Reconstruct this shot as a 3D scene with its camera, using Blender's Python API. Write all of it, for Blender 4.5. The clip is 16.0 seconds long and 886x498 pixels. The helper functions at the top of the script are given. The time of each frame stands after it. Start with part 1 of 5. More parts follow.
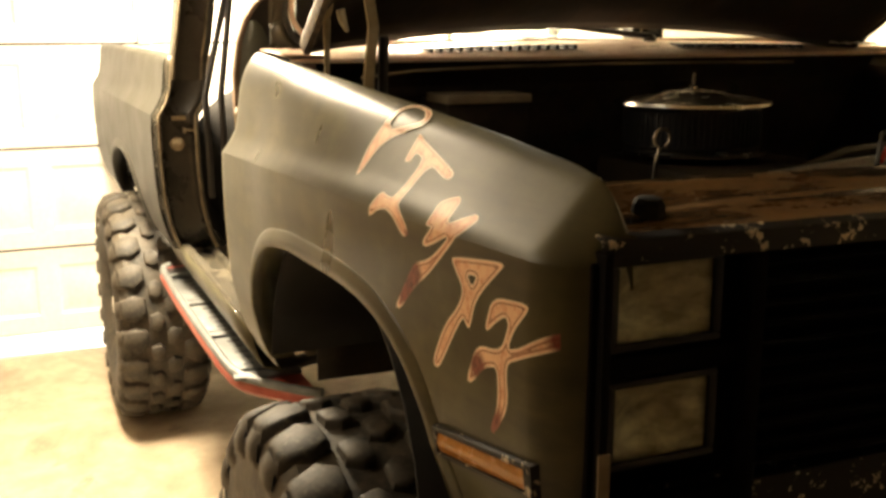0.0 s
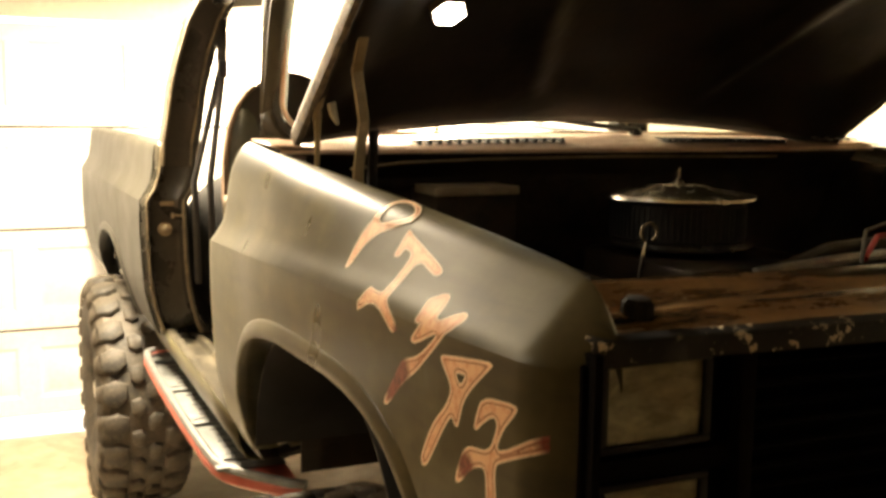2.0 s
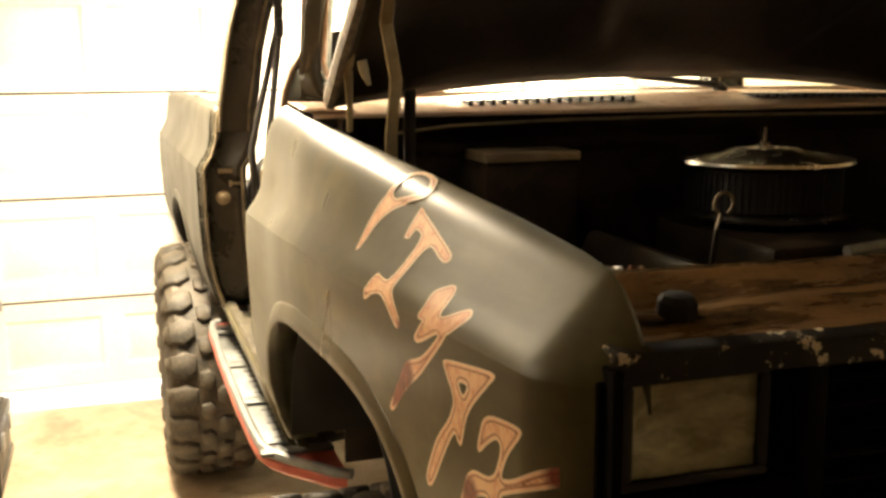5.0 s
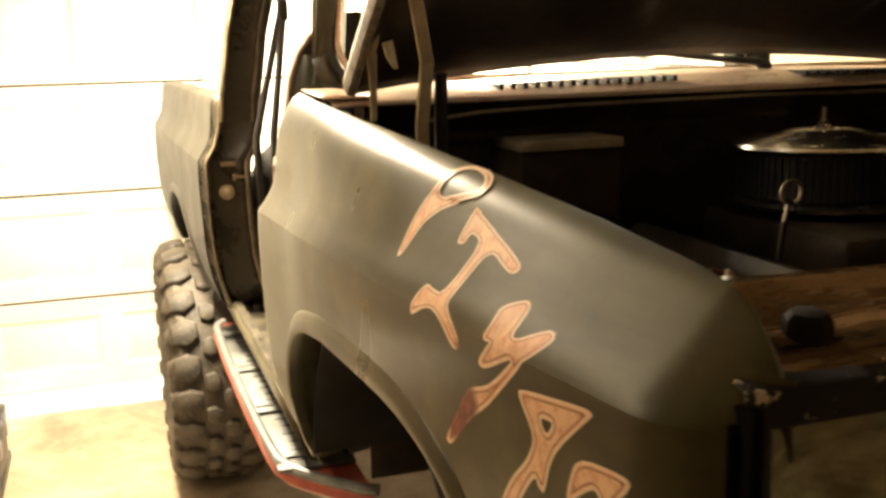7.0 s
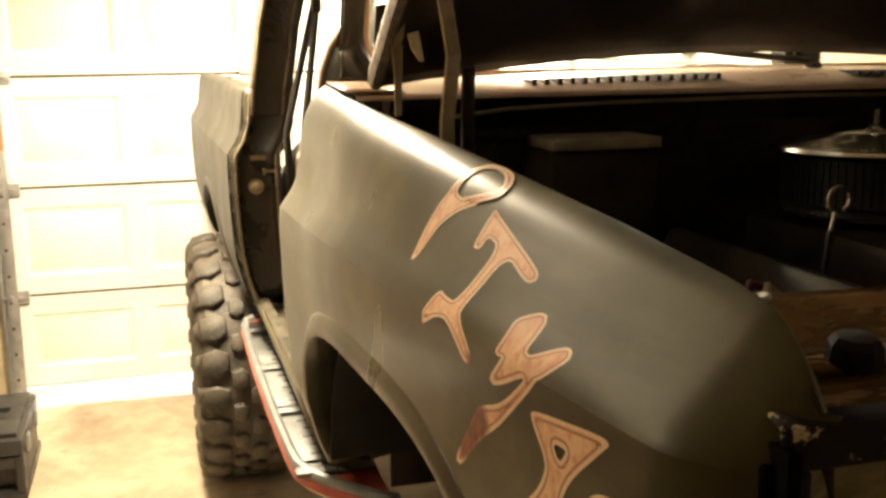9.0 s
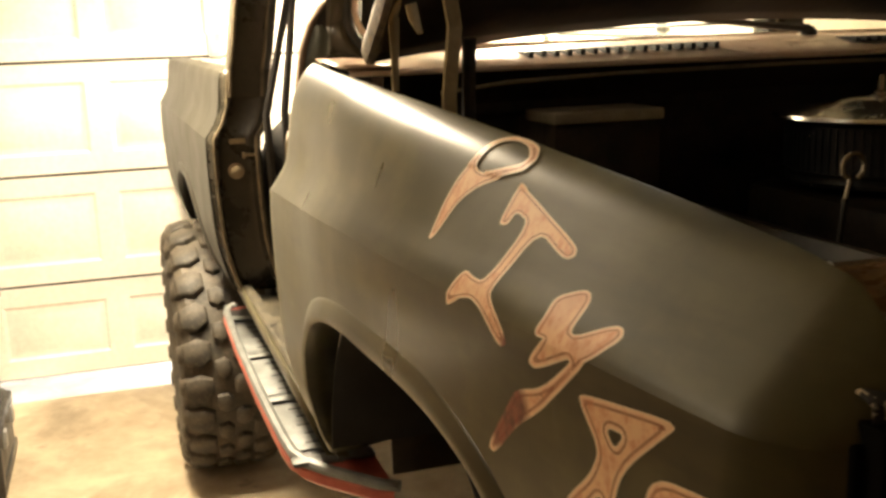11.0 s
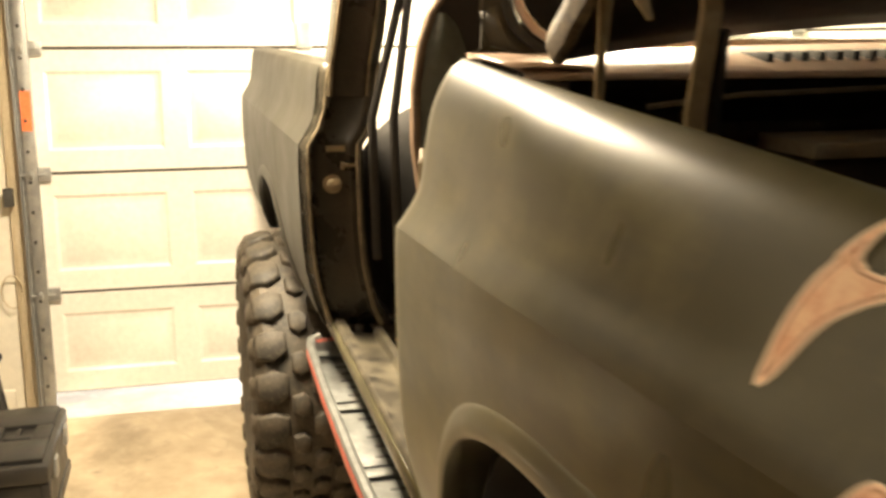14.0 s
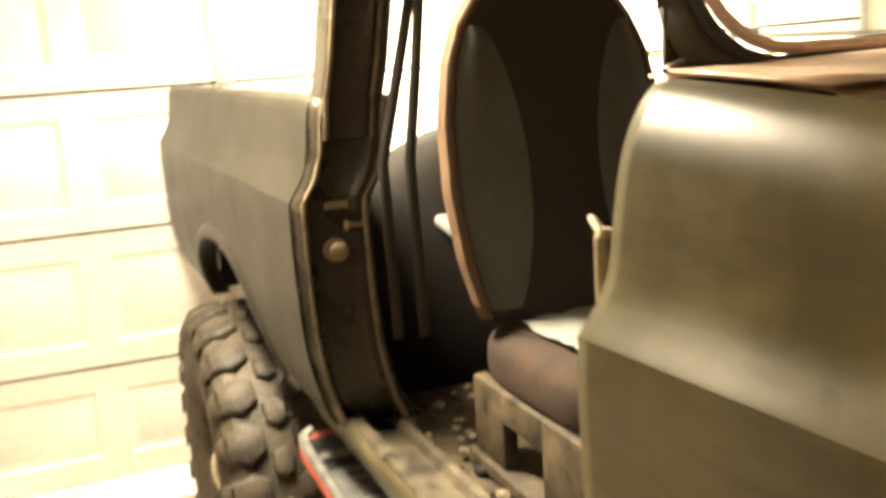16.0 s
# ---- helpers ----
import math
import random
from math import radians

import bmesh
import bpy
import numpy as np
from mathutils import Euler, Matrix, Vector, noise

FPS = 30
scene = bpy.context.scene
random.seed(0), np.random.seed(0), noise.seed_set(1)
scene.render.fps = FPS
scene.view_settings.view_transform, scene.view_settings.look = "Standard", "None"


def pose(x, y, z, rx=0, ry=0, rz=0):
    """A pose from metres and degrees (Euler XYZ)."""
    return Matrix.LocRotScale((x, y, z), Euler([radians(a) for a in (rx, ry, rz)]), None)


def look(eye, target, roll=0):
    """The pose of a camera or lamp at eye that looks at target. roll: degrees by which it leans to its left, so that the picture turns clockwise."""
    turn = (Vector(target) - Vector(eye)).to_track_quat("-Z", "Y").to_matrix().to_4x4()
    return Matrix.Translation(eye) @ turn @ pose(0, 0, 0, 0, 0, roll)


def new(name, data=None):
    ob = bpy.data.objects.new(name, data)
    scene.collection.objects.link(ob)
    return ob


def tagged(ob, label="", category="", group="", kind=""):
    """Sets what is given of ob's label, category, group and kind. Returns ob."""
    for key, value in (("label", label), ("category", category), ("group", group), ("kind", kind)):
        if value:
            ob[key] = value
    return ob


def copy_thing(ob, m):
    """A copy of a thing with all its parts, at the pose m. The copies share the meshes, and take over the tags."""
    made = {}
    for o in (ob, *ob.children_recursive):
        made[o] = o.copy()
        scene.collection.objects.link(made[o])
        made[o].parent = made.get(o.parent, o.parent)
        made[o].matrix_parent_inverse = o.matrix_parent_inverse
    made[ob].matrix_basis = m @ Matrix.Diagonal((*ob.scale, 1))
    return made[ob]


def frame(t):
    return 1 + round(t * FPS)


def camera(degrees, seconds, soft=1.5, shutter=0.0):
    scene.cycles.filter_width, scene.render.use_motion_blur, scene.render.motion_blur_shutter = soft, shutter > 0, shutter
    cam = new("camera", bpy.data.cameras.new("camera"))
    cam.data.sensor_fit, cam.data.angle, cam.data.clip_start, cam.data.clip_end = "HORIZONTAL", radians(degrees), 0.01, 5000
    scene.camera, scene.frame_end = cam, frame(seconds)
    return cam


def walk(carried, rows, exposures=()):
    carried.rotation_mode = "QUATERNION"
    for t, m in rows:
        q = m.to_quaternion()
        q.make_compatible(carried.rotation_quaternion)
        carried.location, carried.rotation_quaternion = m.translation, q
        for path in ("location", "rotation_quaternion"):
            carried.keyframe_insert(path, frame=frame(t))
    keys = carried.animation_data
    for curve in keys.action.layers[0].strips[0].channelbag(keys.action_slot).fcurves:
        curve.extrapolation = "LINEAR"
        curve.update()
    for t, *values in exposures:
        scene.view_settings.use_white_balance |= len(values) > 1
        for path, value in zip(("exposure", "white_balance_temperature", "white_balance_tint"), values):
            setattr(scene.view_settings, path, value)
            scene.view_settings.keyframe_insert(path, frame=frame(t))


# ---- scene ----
cam = camera(46.7, 16.0, soft=3.0, shutter=0.8)
PATH = [
    (0, (-0.474, -2.459, 1.71), (0.291, -0.663, 1.278), 0.0),
    (0.5, (-0.475, -2.46, 1.713), (0.309, -0.661, 1.326), 0.1),
    (1, (-0.477, -2.461, 1.717), (0.313, -0.658, 1.359), 0.4),
    (1.5, (-0.478, -2.459, 1.723), (0.309, -0.65, 1.395), 0.6),
    (2, (-0.477, -2.453, 1.731), (0.325, -0.641, 1.455), 0.7),
    (2.5, (-0.48, -2.423, 1.739), (0.344, -0.617, 1.495), 2.1),
    (3, (-0.467, -2.385, 1.741), (0.324, -0.564, 1.499), 0.9),
    (3.5, (-0.42, -2.342, 1.737), (0.341, -0.511, 1.48), 0.8),
    (4, (-0.357, -2.321, 1.732), (0.34, -0.472, 1.423), 0.6),
    (6.5, (-0.245, -2.164, 1.723), (0.317, -0.281, 1.352), -1.1),
    (7, (-0.291, -2.091, 1.72), (0.321, -0.225, 1.338), -1.5),
    (7.5, (-0.304, -2.032, 1.714), (0.323, -0.177, 1.31), -1.5),
    (8, (-0.261, -2.023, 1.712), (0.308, -0.151, 1.296), 0.6),
    (8.5, (-0.239, -2.022, 1.711), (0.312, -0.141, 1.315), -0.2),
    (9, (-0.238, -2.021, 1.711), (0.296, -0.133, 1.326), -0.7),
    (11.5, (-0.284, -1.886, 1.695), (0.315, -0.029, 1.255), -1.9),
    (12, (-0.223, -1.793, 1.695), (0.265, 0.088, 1.224), -1.5),
    (12.5, (-0.158, -1.714, 1.682), (0.194, 0.192, 1.189), -1.0),
    (13, (-0.151, -1.665, 1.678), (0.159, 0.24, 1.156), -1.2),
    (13.5, (-0.217, -1.557, 1.673), (0.17, 0.342, 1.178), -0.4),
    (14, (-0.283, -1.409, 1.682), (0.19, 0.489, 1.261), -0.0),
    (14.5, (-0.336, -1.309, 1.684), (0.108, 0.59, 1.243), -1.0),
    (15, (-0.357, -1.157, 1.679), (0.117, 0.741, 1.26), -0.9),
    (15.5, (-0.394, -0.995, 1.671), (0.163, 0.877, 1.237), -0.9),
    (16, (-0.444, -0.826, 1.682), (0.252, 1.009, 1.295), -3.7),
]
walk(cam, [(t, look(eye, target, roll)) for t, eye, target, roll in PATH],
     exposures=[(0.0, 1.12), (3.0, 1.28), (7.0, 1.25), (9.0, 0.92), (12.0, 0.64), (14.0, 0.54), (15.0, 0.52), (16.0, 0.66)])

# ---------------------------------------------------------------- light
world = bpy.data.worlds.new("sky")
scene.world = world
world.use_nodes = True
wn = world.node_tree
sky = wn.nodes.new("ShaderNodeTexSky")
sky.sky_type, sky.sun_disc = "NISHITA", False
sky.sun_elevation, sky.sun_rotation = radians(20), radians(11)
wn.links.new(sky.outputs[0], wn.nodes["Background"].inputs[0])
wn.nodes["Background"].inputs[1].default_value = 0.15
sun = new("sun", bpy.data.lights.new("sun", "SUN"))
sun.data.energy, sun.data.angle, sun.data.color = 5.0, radians(0.5), (1.0, 0.95, 0.86)
sun.matrix_world = look((4, 25, 7.5), (0, 5, 0))

LAMP = (-0.26, 1.35, 2.40)
WARM = (1.0, 0.82, 0.565)
tube_light = new("ceiling_light_source", bpy.data.lights.new("ceiling_light_source", "AREA"))
tube_light.data.shape, tube_light.data.size, tube_light.data.size_y = "RECTANGLE", 0.30, 0.60
tube_light.data.energy, tube_light.data.color = 112.0, WARM
tube_light.matrix_world = pose(LAMP[0], LAMP[1], LAMP[2] - 0.075)
# Added fill, not a known fixture: brightens the cowl and the door.
COWL_FILL = (1.65, 2.72, 2.40)
cowl_fill_light = new("cowl_fill_source", tube_light.data.copy())
cowl_fill_light.data.energy = 320.0
cowl_fill_light.matrix_world = pose(COWL_FILL[0], COWL_FILL[1], COWL_FILL[2] - 0.075)
# Fill light added on the left to lift the truck's front flank.
FLANK_FILL = (-1.35, -0.35, 2.40)
flank_fill_light = new("flank_fill_source", tube_light.data.copy())
flank_fill_light.data.energy = 5.5
flank_fill_light.matrix_world = pose(FLANK_FILL[0], FLANK_FILL[1], FLANK_FILL[2] - 0.075)


# ---------------------------------------------------------------- materials
class Mat:
    """A node material with a short way to add nodes."""

    def __init__(self, name):
        self.m = bpy.data.materials.new(name)
        self.m.use_nodes = True
        self.t = self.m.node_tree
        self.b = self.t.nodes["Principled BSDF"]
        self.co = self.t.nodes.new("ShaderNodeTexCoord")

    def node(self, kind, **sets):
        n = self.t.nodes.new(kind)
        for k, v in sets.items():
            n.inputs[k].default_value = v
        return n

    def noise(self, scale, detail=5, rough=0.6, stretch=None, dist=0.0):
        n = self.node("ShaderNodeTexNoise", Scale=scale, Detail=detail, Roughness=rough, Distortion=dist)
        if stretch:
            mp = self.t.nodes.new("ShaderNodeMapping")
            mp.inputs["Scale"].default_value = stretch
            self.t.links.new(self.co.outputs["Object"], mp.inputs[0])
            self.t.links.new(mp.outputs[0], n.inputs["Vector"])
        else:
            self.t.links.new(self.co.outputs["Object"], n.inputs["Vector"])
        return n.outputs[0]

    def ramp(self, src, stops):
        r = self.t.nodes.new("ShaderNodeValToRGB")
        e = r.color_ramp.elements
        while len(e) < len(stops):
            e.new(0.5)
        for el, (p, c) in zip(e, stops):
            el.position = p
            el.color = (*c, 1) if isinstance(c, tuple) else (c, c, c, 1)
        self.t.links.new(src, r.inputs[0])
        return r.outputs[0]

    def mix(self, fac, a, b):
        n = self.t.nodes.new("ShaderNodeMix")
        n.data_type = "RGBA"
        for sock, v in ((n.inputs[0], fac), (n.inputs[6], a), (n.inputs[7], b)):
            if isinstance(v, (tuple, float, int)):
                sock.default_value = (*v, 1) if isinstance(v, tuple) else v
            else:
                self.t.links.new(v, sock)
        return n.outputs[2]

    def set(self, **sets):
        for k, v in sets.items():
            sock = self.b.inputs[k.replace("_", " ")]
            if isinstance(v, (float, int)):
                sock.default_value = v
            elif isinstance(v, tuple):
                sock.default_value = (*v, 1)
            else:
                self.t.links.new(v, sock)
        return self

    def bump(self, src, strength=0.2, distance=0.01):
        n = self.node("ShaderNodeBump", Strength=strength, Distance=distance)
        self.t.links.new(src, n.inputs["Height"])
        self.t.links.new(n.outputs[0], self.b.inputs["Normal"])
        return self


def simple(name, c1, c2, rough=0.5, scale=12.0, metal=0.0, bump=0.1, rvar=0.12, stretch=None, spec=0.5):
    """Two tones over broad and fine noise, with varied gloss and relief."""
    m = Mat(name)
    big, fine = m.noise(scale, 5, 0.65, stretch), m.noise(scale * 9, 3, 0.6)
    base = m.mix(m.ramp(big, [(0.32, 0.0), (0.68, 1.0)]), c1, c2)
    base = m.mix(m.ramp(fine, [(0.35, 0.0), (0.75, 0.35)]), base, tuple(v * 0.7 for v in c1))
    m.set(Base_Color=base, Metallic=metal, Specular_IOR_Level=spec, Roughness=m.ramp(big, [(0.25, max(rough - rvar, 0.02)), (0.75, min(rough + rvar, 1.0))]))
    return m.bump(fine, bump, 0.004).m


def paint():
    """Flat black spray paint over primer, sanded and dusty in soft patches."""
    m = Mat("flat_black_paint")
    big = m.noise(2.2, 4, 0.55, (1, 1.0, 0.8), 0.4)
    mid = m.noise(7, 5, 0.6)
    fine = m.noise(260, 2, 0.5)
    streak = m.noise(5, 4, 0.6, (1, 0.5, 3))
    base = m.mix(m.ramp(big, [(0.30, 0.0), (0.70, 1.0)]), (0.046, 0.0412, 0.0165), (0.086, 0.0765, 0.031))
    base = m.mix(m.ramp(mid, [(0.42, 0.0), (0.68, 0.65)]), base, (0.135, 0.119, 0.052))
    base = m.mix(m.ramp(streak, [(0.42, 0.0), (0.70, 0.75)]), base, (0.028, 0.0245, 0.0155))
    vor = m.node("ShaderNodeTexVoronoi", Scale=5.0)
    m.t.links.new(m.co.outputs["Object"], vor.inputs["Vector"])
    base = m.mix(m.ramp(vor.outputs[0], [(0.02, 0.35), (0.06, 0.0)]), base, (0.014, 0.012, 0.009))
    m.set(Base_Color=base, Roughness=m.ramp(big, [(0.28, 0.25), (0.72, 0.43)]), Specular_IOR_Level=0.36)
    return m.bump(fine, 0.05, 0.001).m


def concrete():
    m = Mat("stained_concrete")
    big, mid, fine = m.noise(1.1, 6, 0.62, None, 0.5), m.noise(5.5, 6, 0.65), m.noise(60, 3, 0.6)
    base = m.mix(m.ramp(mid, [(0.35, 0.0), (0.7, 1.0)]), (0.31, 0.25, 0.17), (0.45, 0.375, 0.265))
    base = m.mix(m.ramp(big, [(0.52, 0.0), (0.62, 0.8)]), base, (0.19, 0.145, 0.095))
    base = m.mix(m.ramp(m.noise(2.3, 7, 0.7, None, 1.5), [(0.60, 0.0), (0.68, 0.6)]), base, (0.14, 0.115, 0.085))
    base = m.mix(m.ramp(m.noise(17, 4, 0.7), [(0.68, 0.0), (0.78, 0.5)]), base, (0.70, 0.64, 0.54))
    vor = m.t.nodes.new("ShaderNodeTexVoronoi")
    vor.feature = "DISTANCE_TO_EDGE"
    vor.inputs["Scale"].default_value = 0.42
    warp = m.node("ShaderNodeMix")
    warp.data_type, warp.inputs[0].default_value = "VECTOR", 0.12
    nz = m.node("ShaderNodeTexNoise", Scale=3.0, Detail=4.0)
    m.t.links.new(m.co.outputs["Object"], nz.inputs["Vector"])
    m.t.links.new(m.co.outputs["Object"], warp.inputs[4])
    m.t.links.new(nz.outputs[1], warp.inputs[5])
    m.t.links.new(warp.outputs[1], vor.inputs["Vector"])
    crack = m.ramp(vor.outputs[0], [(0.0, 1.0), (0.004, 0.0)])
    base = m.mix(crack, base, (0.36, 0.29, 0.20))
    m.set(Base_Color=base, Roughness=m.ramp(big, [(0.3, 0.75), (0.7, 0.5)]))
    return m.bump(fine, 0.25, 0.003).m


def copper():
    """Copper letters: pale rims, a brown line drawn inside them, brushed fill and red blots."""
    m = Mat("copper_letter_paint")
    rim = m.t.nodes.new("ShaderNodeAttribute")
    rim.attribute_name = "rim"
    grain = m.noise(55, 5, 0.75, (1, 1.5, 1.0), 0.0)
    fine = m.noise(140, 3, 0.6)
    big = m.noise(9, 3, 0.5)
    base = m.mix(m.ramp(grain, [(0.34, 0.0), (0.54, 1.0)]), (0.74, 0.33, 0.17), (0.95, 0.66, 0.42))
    base = m.mix(m.ramp(fine, [(0.5, 0.0), (0.8, 0.4)]), base, (0.92, 0.64, 0.42))
    base = m.mix(m.ramp(big, [(0.60, 0.0), (0.72, 0.35)]), base, (0.50, 0.16, 0.09))
    line = m.ramp(rim.outputs["Fac"], [(0.0, 0.0), (0.30, 0.0), (0.37, 0.95), (0.45, 0.95), (0.54, 0.0)])
    base = m.mix(m.mix(m.ramp(grain, [(0.30, 0.3), (0.55, 1.0)]), (0.0, 0.0, 0.0), line), base, (0.34, 0.10, 0.04))
    base = m.mix(m.ramp(rim.outputs["Fac"], [(0.0, 0.9), (0.20, 0.7), (0.30, 0.0)]), base, (0.95, 0.74, 0.54))
    blot = m.t.nodes.new("ShaderNodeAttribute")
    blot.attribute_name = "blot"
    red = m.mix(m.ramp(grain, [(0.35, 0.0), (0.55, 1.0)]), (0.055, 0.004, 0.003), (0.24, 0.032, 0.018))
    base = m.mix(m.ramp(blot.outputs["Fac"], [(0.15, 0.0), (0.55, 0.92)]), base, red)
    return m.set(Base_Color=base, Roughness=0.34, Metallic=0.05).m


def chipped(name, chip=(0.55, 0.50, 0.40), lo=0.60):
    """Dark paint broken open to pale primer in chips."""
    m = Mat(name)
    n = m.noise(34, 5, 0.74)
    base = m.mix(m.ramp(n, [(lo, 0.0), (lo + 0.02, 1.0)]), (0.007, 0.006, 0.005), chip)
    return m.set(Base_Color=base, Roughness=0.5).bump(n, 0.3, 0.003).m


def glass(name, tint=(0.9, 0.95, 0.9), rough=0.02):
    m = Mat(name)
    dust = m.noise(8, 5, 0.6)
    m.set(Base_Color=tint, Transmission_Weight=1.0, IOR=1.05, Roughness=m.ramp(dust, [(0.4, rough), (0.8, rough + 0.05)]))
    return m.m


def glow(name, colour, strength):
    m = Mat(name)
    m.set(Base_Color=(0.8, 0.8, 0.8), Emission_Color=colour, Emission_Strength=strength)
    return m.m


def rubber():
    """Worn black tread with tan dust on the tops and mud in the grooves."""
    m = Mat("muddy_tyre_rubber")
    big, fine = m.noise(9, 5, 0.65), m.noise(70, 3, 0.6)
    base = m.mix(m.ramp(big, [(0.38, 0.0), (0.66, 1.0)]), (0.020, 0.0175, 0.0125), (0.082, 0.067, 0.047))
    base = m.mix(m.ramp(fine, [(0.5, 0.0), (0.8, 0.5)]), base, (0.15, 0.122, 0.088))
    return m.set(Base_Color=base, Roughness=0.66).bump(fine, 0.35, 0.003).m


def lens():
    """Silvered headlamp reflector, yellowed and spotted. Its pale tones stand in for reflected light."""
    m = Mat("headlamp_reflector")
    n, f = m.noise(26, 4, 0.6, (1, 1, 2.2)), m.noise(90, 3, 0.6)
    base = m.mix(m.ramp(n, [(0.35, 0.0), (0.68, 1.0)]), (0.42, 0.35, 0.23), (0.90, 0.82, 0.64))
    base = m.mix(m.ramp(f, [(0.62, 0.0), (0.75, 0.5)]), base, (0.12, 0.09, 0.05))
    m.set(Base_Color=base, Roughness=0.30, Metallic=0.25)
    return m.bump(n, 0.25, 0.004).m


def checker():
    m = Mat("checkered_tape")
    c = m.t.nodes.new("ShaderNodeTexChecker")
    c.inputs["Scale"].default_value = 46
    c.inputs["Color1"].default_value, c.inputs["Color2"].default_value = (0.02, 0.02, 0.02, 1), (0.8, 0.78, 0.72, 1)
    m.t.links.new(m.co.outputs["Object"], c.inputs["Vector"])
    return m.set(Base_Color=c.outputs[0], Roughness=0.4).m


PAINT, CONCRETE, COPPER, RUBBER, LENS, CHECKER = paint(), concrete(), copper(), rubber(), lens(), checker()
JAMB = simple("dusty_black_jamb_paint", (0.017, 0.016, 0.012), (0.050, 0.043, 0.030), 0.28, 7)
SOOT = simple("matt_black_cloth", (0.007, 0.006, 0.005), (0.014, 0.012, 0.010), 0.9, 20)
BAY = simple("greasy_engine_bay_paint", (0.006, 0.005, 0.004), (0.040, 0.026, 0.014), 0.5, 9, 0.0, 0.3, spec=0.22)
# The brown streaks are partly wear, partly the support's streaked highlights.
CORE = simple("worn_paint_and_highlight_streaks", (0.012, 0.009, 0.006), (0.42, 0.25, 0.11), 0.28, 8, 0.0, 0.35, 0.18, (0.5, 2.2, 1))
HOODIN = simple("dark_hood_lining_paint", (0.016, 0.012, 0.008), (0.060, 0.042, 0.022), 0.40, 5, 0.0, 0.2)
CHIPS = chipped("chipped_black_paint", (0.70, 0.60, 0.44), 0.59)
PILLAR = simple("dusty_pillar_paint", (0.055, 0.047, 0.032), (0.11, 0.095, 0.066), 0.42, 6, 0.0, 0.12)
# Satin black for the quarters, darkened to offset the lamp close above.
SATIN_DARKENED = simple("satin_black_darkened_for_lamp", (0.012, 0.0115, 0.008), (0.028, 0.026, 0.018), 0.42, 5, 0.0, 0.03, 0.07, None, 0.28)
# Dark brown for unseen walls, chosen to keep bounced light low.
BOUNCE_CUT = simple("bounce_cutting_brown", (0.10, 0.062, 0.034), (0.18, 0.115, 0.066), 0.6, 7, 0.0, 0.2, 0.1, (4, 4, 0.5))
RUBBERCAP = simple("dull_red_rubber", (0.10, 0.018, 0.012), (0.17, 0.040, 0.026), 0.6, 30)
FLANGE = simple("rust_flecked_dusty_edge", (0.040, 0.030, 0.017), (0.30, 0.23, 0.14), 0.6, 34, 0.1, 0.5)
# Lighter copy of the bare steel: light the hinges lack, put into colour.
LIT_HINGE_STEEL = simple("lit_yellowed_steel", (0.34, 0.26, 0.13), (0.58, 0.46, 0.27), 0.6, 12, 0.05, 0.3)
RUST = simple("dusty_bare_steel", (0.20, 0.15, 0.085), (0.38, 0.31, 0.20), 0.6, 14, 0.15, 0.3)
COWL = simple("pale_pink_primer", (0.84, 0.58, 0.43), (0.92, 0.73, 0.59), 0.30, 9, 0.0, 0.02, 0.06, None, 0.5)
# Dusty rubber, lightened so the seams carry their reflections in the colour.
STRIP = simple("dusty_rubber_with_reflection", (0.090, 0.076, 0.050), (0.27, 0.22, 0.14), 0.55, 25)
CHROME = simple("dulled_chrome", (0.62, 0.57, 0.48), (0.78, 0.73, 0.64), 0.22, 16, 1.0, 0.05)
BLACK = simple("black_plastic", (0.010, 0.010, 0.010), (0.022, 0.021, 0.020), 0.45, 20)
GRILLE = simple("flat_black_grille_plastic", (0.0025, 0.002, 0.0015), (0.005, 0.004, 0.003), 0.75, 20, spec=0.08)
AMBER = simple("amber_marker_lens", (0.42, 0.17, 0.03), (0.60, 0.28, 0.06), 0.25, 30)
RED = simple("faded_red_paint", (0.36, 0.055, 0.035), (0.50, 0.12, 0.08), 0.45, 18)
STEP = simple("scuffed_grey_step_coating", (0.085, 0.090, 0.088), (0.22, 0.23, 0.222), 0.5, 16, 0.2, 0.25)
VINYL = simple("blue_grey_vinyl", (0.070, 0.072, 0.056), (0.110, 0.112, 0.090), 0.5, 9, 0.0, 0.15)
DARKVINYL = simple("dark_brown_seat_cloth", (0.020, 0.015, 0.011), (0.034, 0.025, 0.018), 0.8, 14, 0.0, 0.3)
TAN = simple("tan_seat_piping", (0.10, 0.062, 0.036), (0.18, 0.115, 0.068), 0.6, 20)
CLOTH = simple("torn_brown_cloth", (0.018, 0.011, 0.007), (0.066, 0.038, 0.024), 0.9, 22, 0.0, 0.5)
RAG = simple("pale_grey_rag", (0.24, 0.27, 0.26), (0.42, 0.45, 0.42), 0.9, 12, 0.0, 0.4)
MUD = simple("muddy_floor_pan", (0.012, 0.009, 0.006), (0.13, 0.098, 0.056), 0.65, 19, 0.0, 0.8)
SILL = simple("worn_sill_paint", (0.020, 0.019, 0.017), (0.19, 0.165, 0.115), 0.38, 17, 0.1, 0.4)
BELT = simple("dark_seat_belt_webbing", (0.022, 0.020, 0.018), (0.045, 0.040, 0.034), 0.8, 60)
STEEL = simple("galvanised_track_steel", (0.30, 0.31, 0.31), (0.46, 0.46, 0.44), 0.42, 20, 0.6, 0.15)
DOORW = simple("white_door_enamel", (0.78, 0.76, 0.70), (0.84, 0.82, 0.77), 0.5, 4, 0.0, 0.05)
WALL = simple("cream_wall_paint", (0.70, 0.66, 0.56), (0.78, 0.74, 0.64), 0.8, 3, 0.0, 0.15)
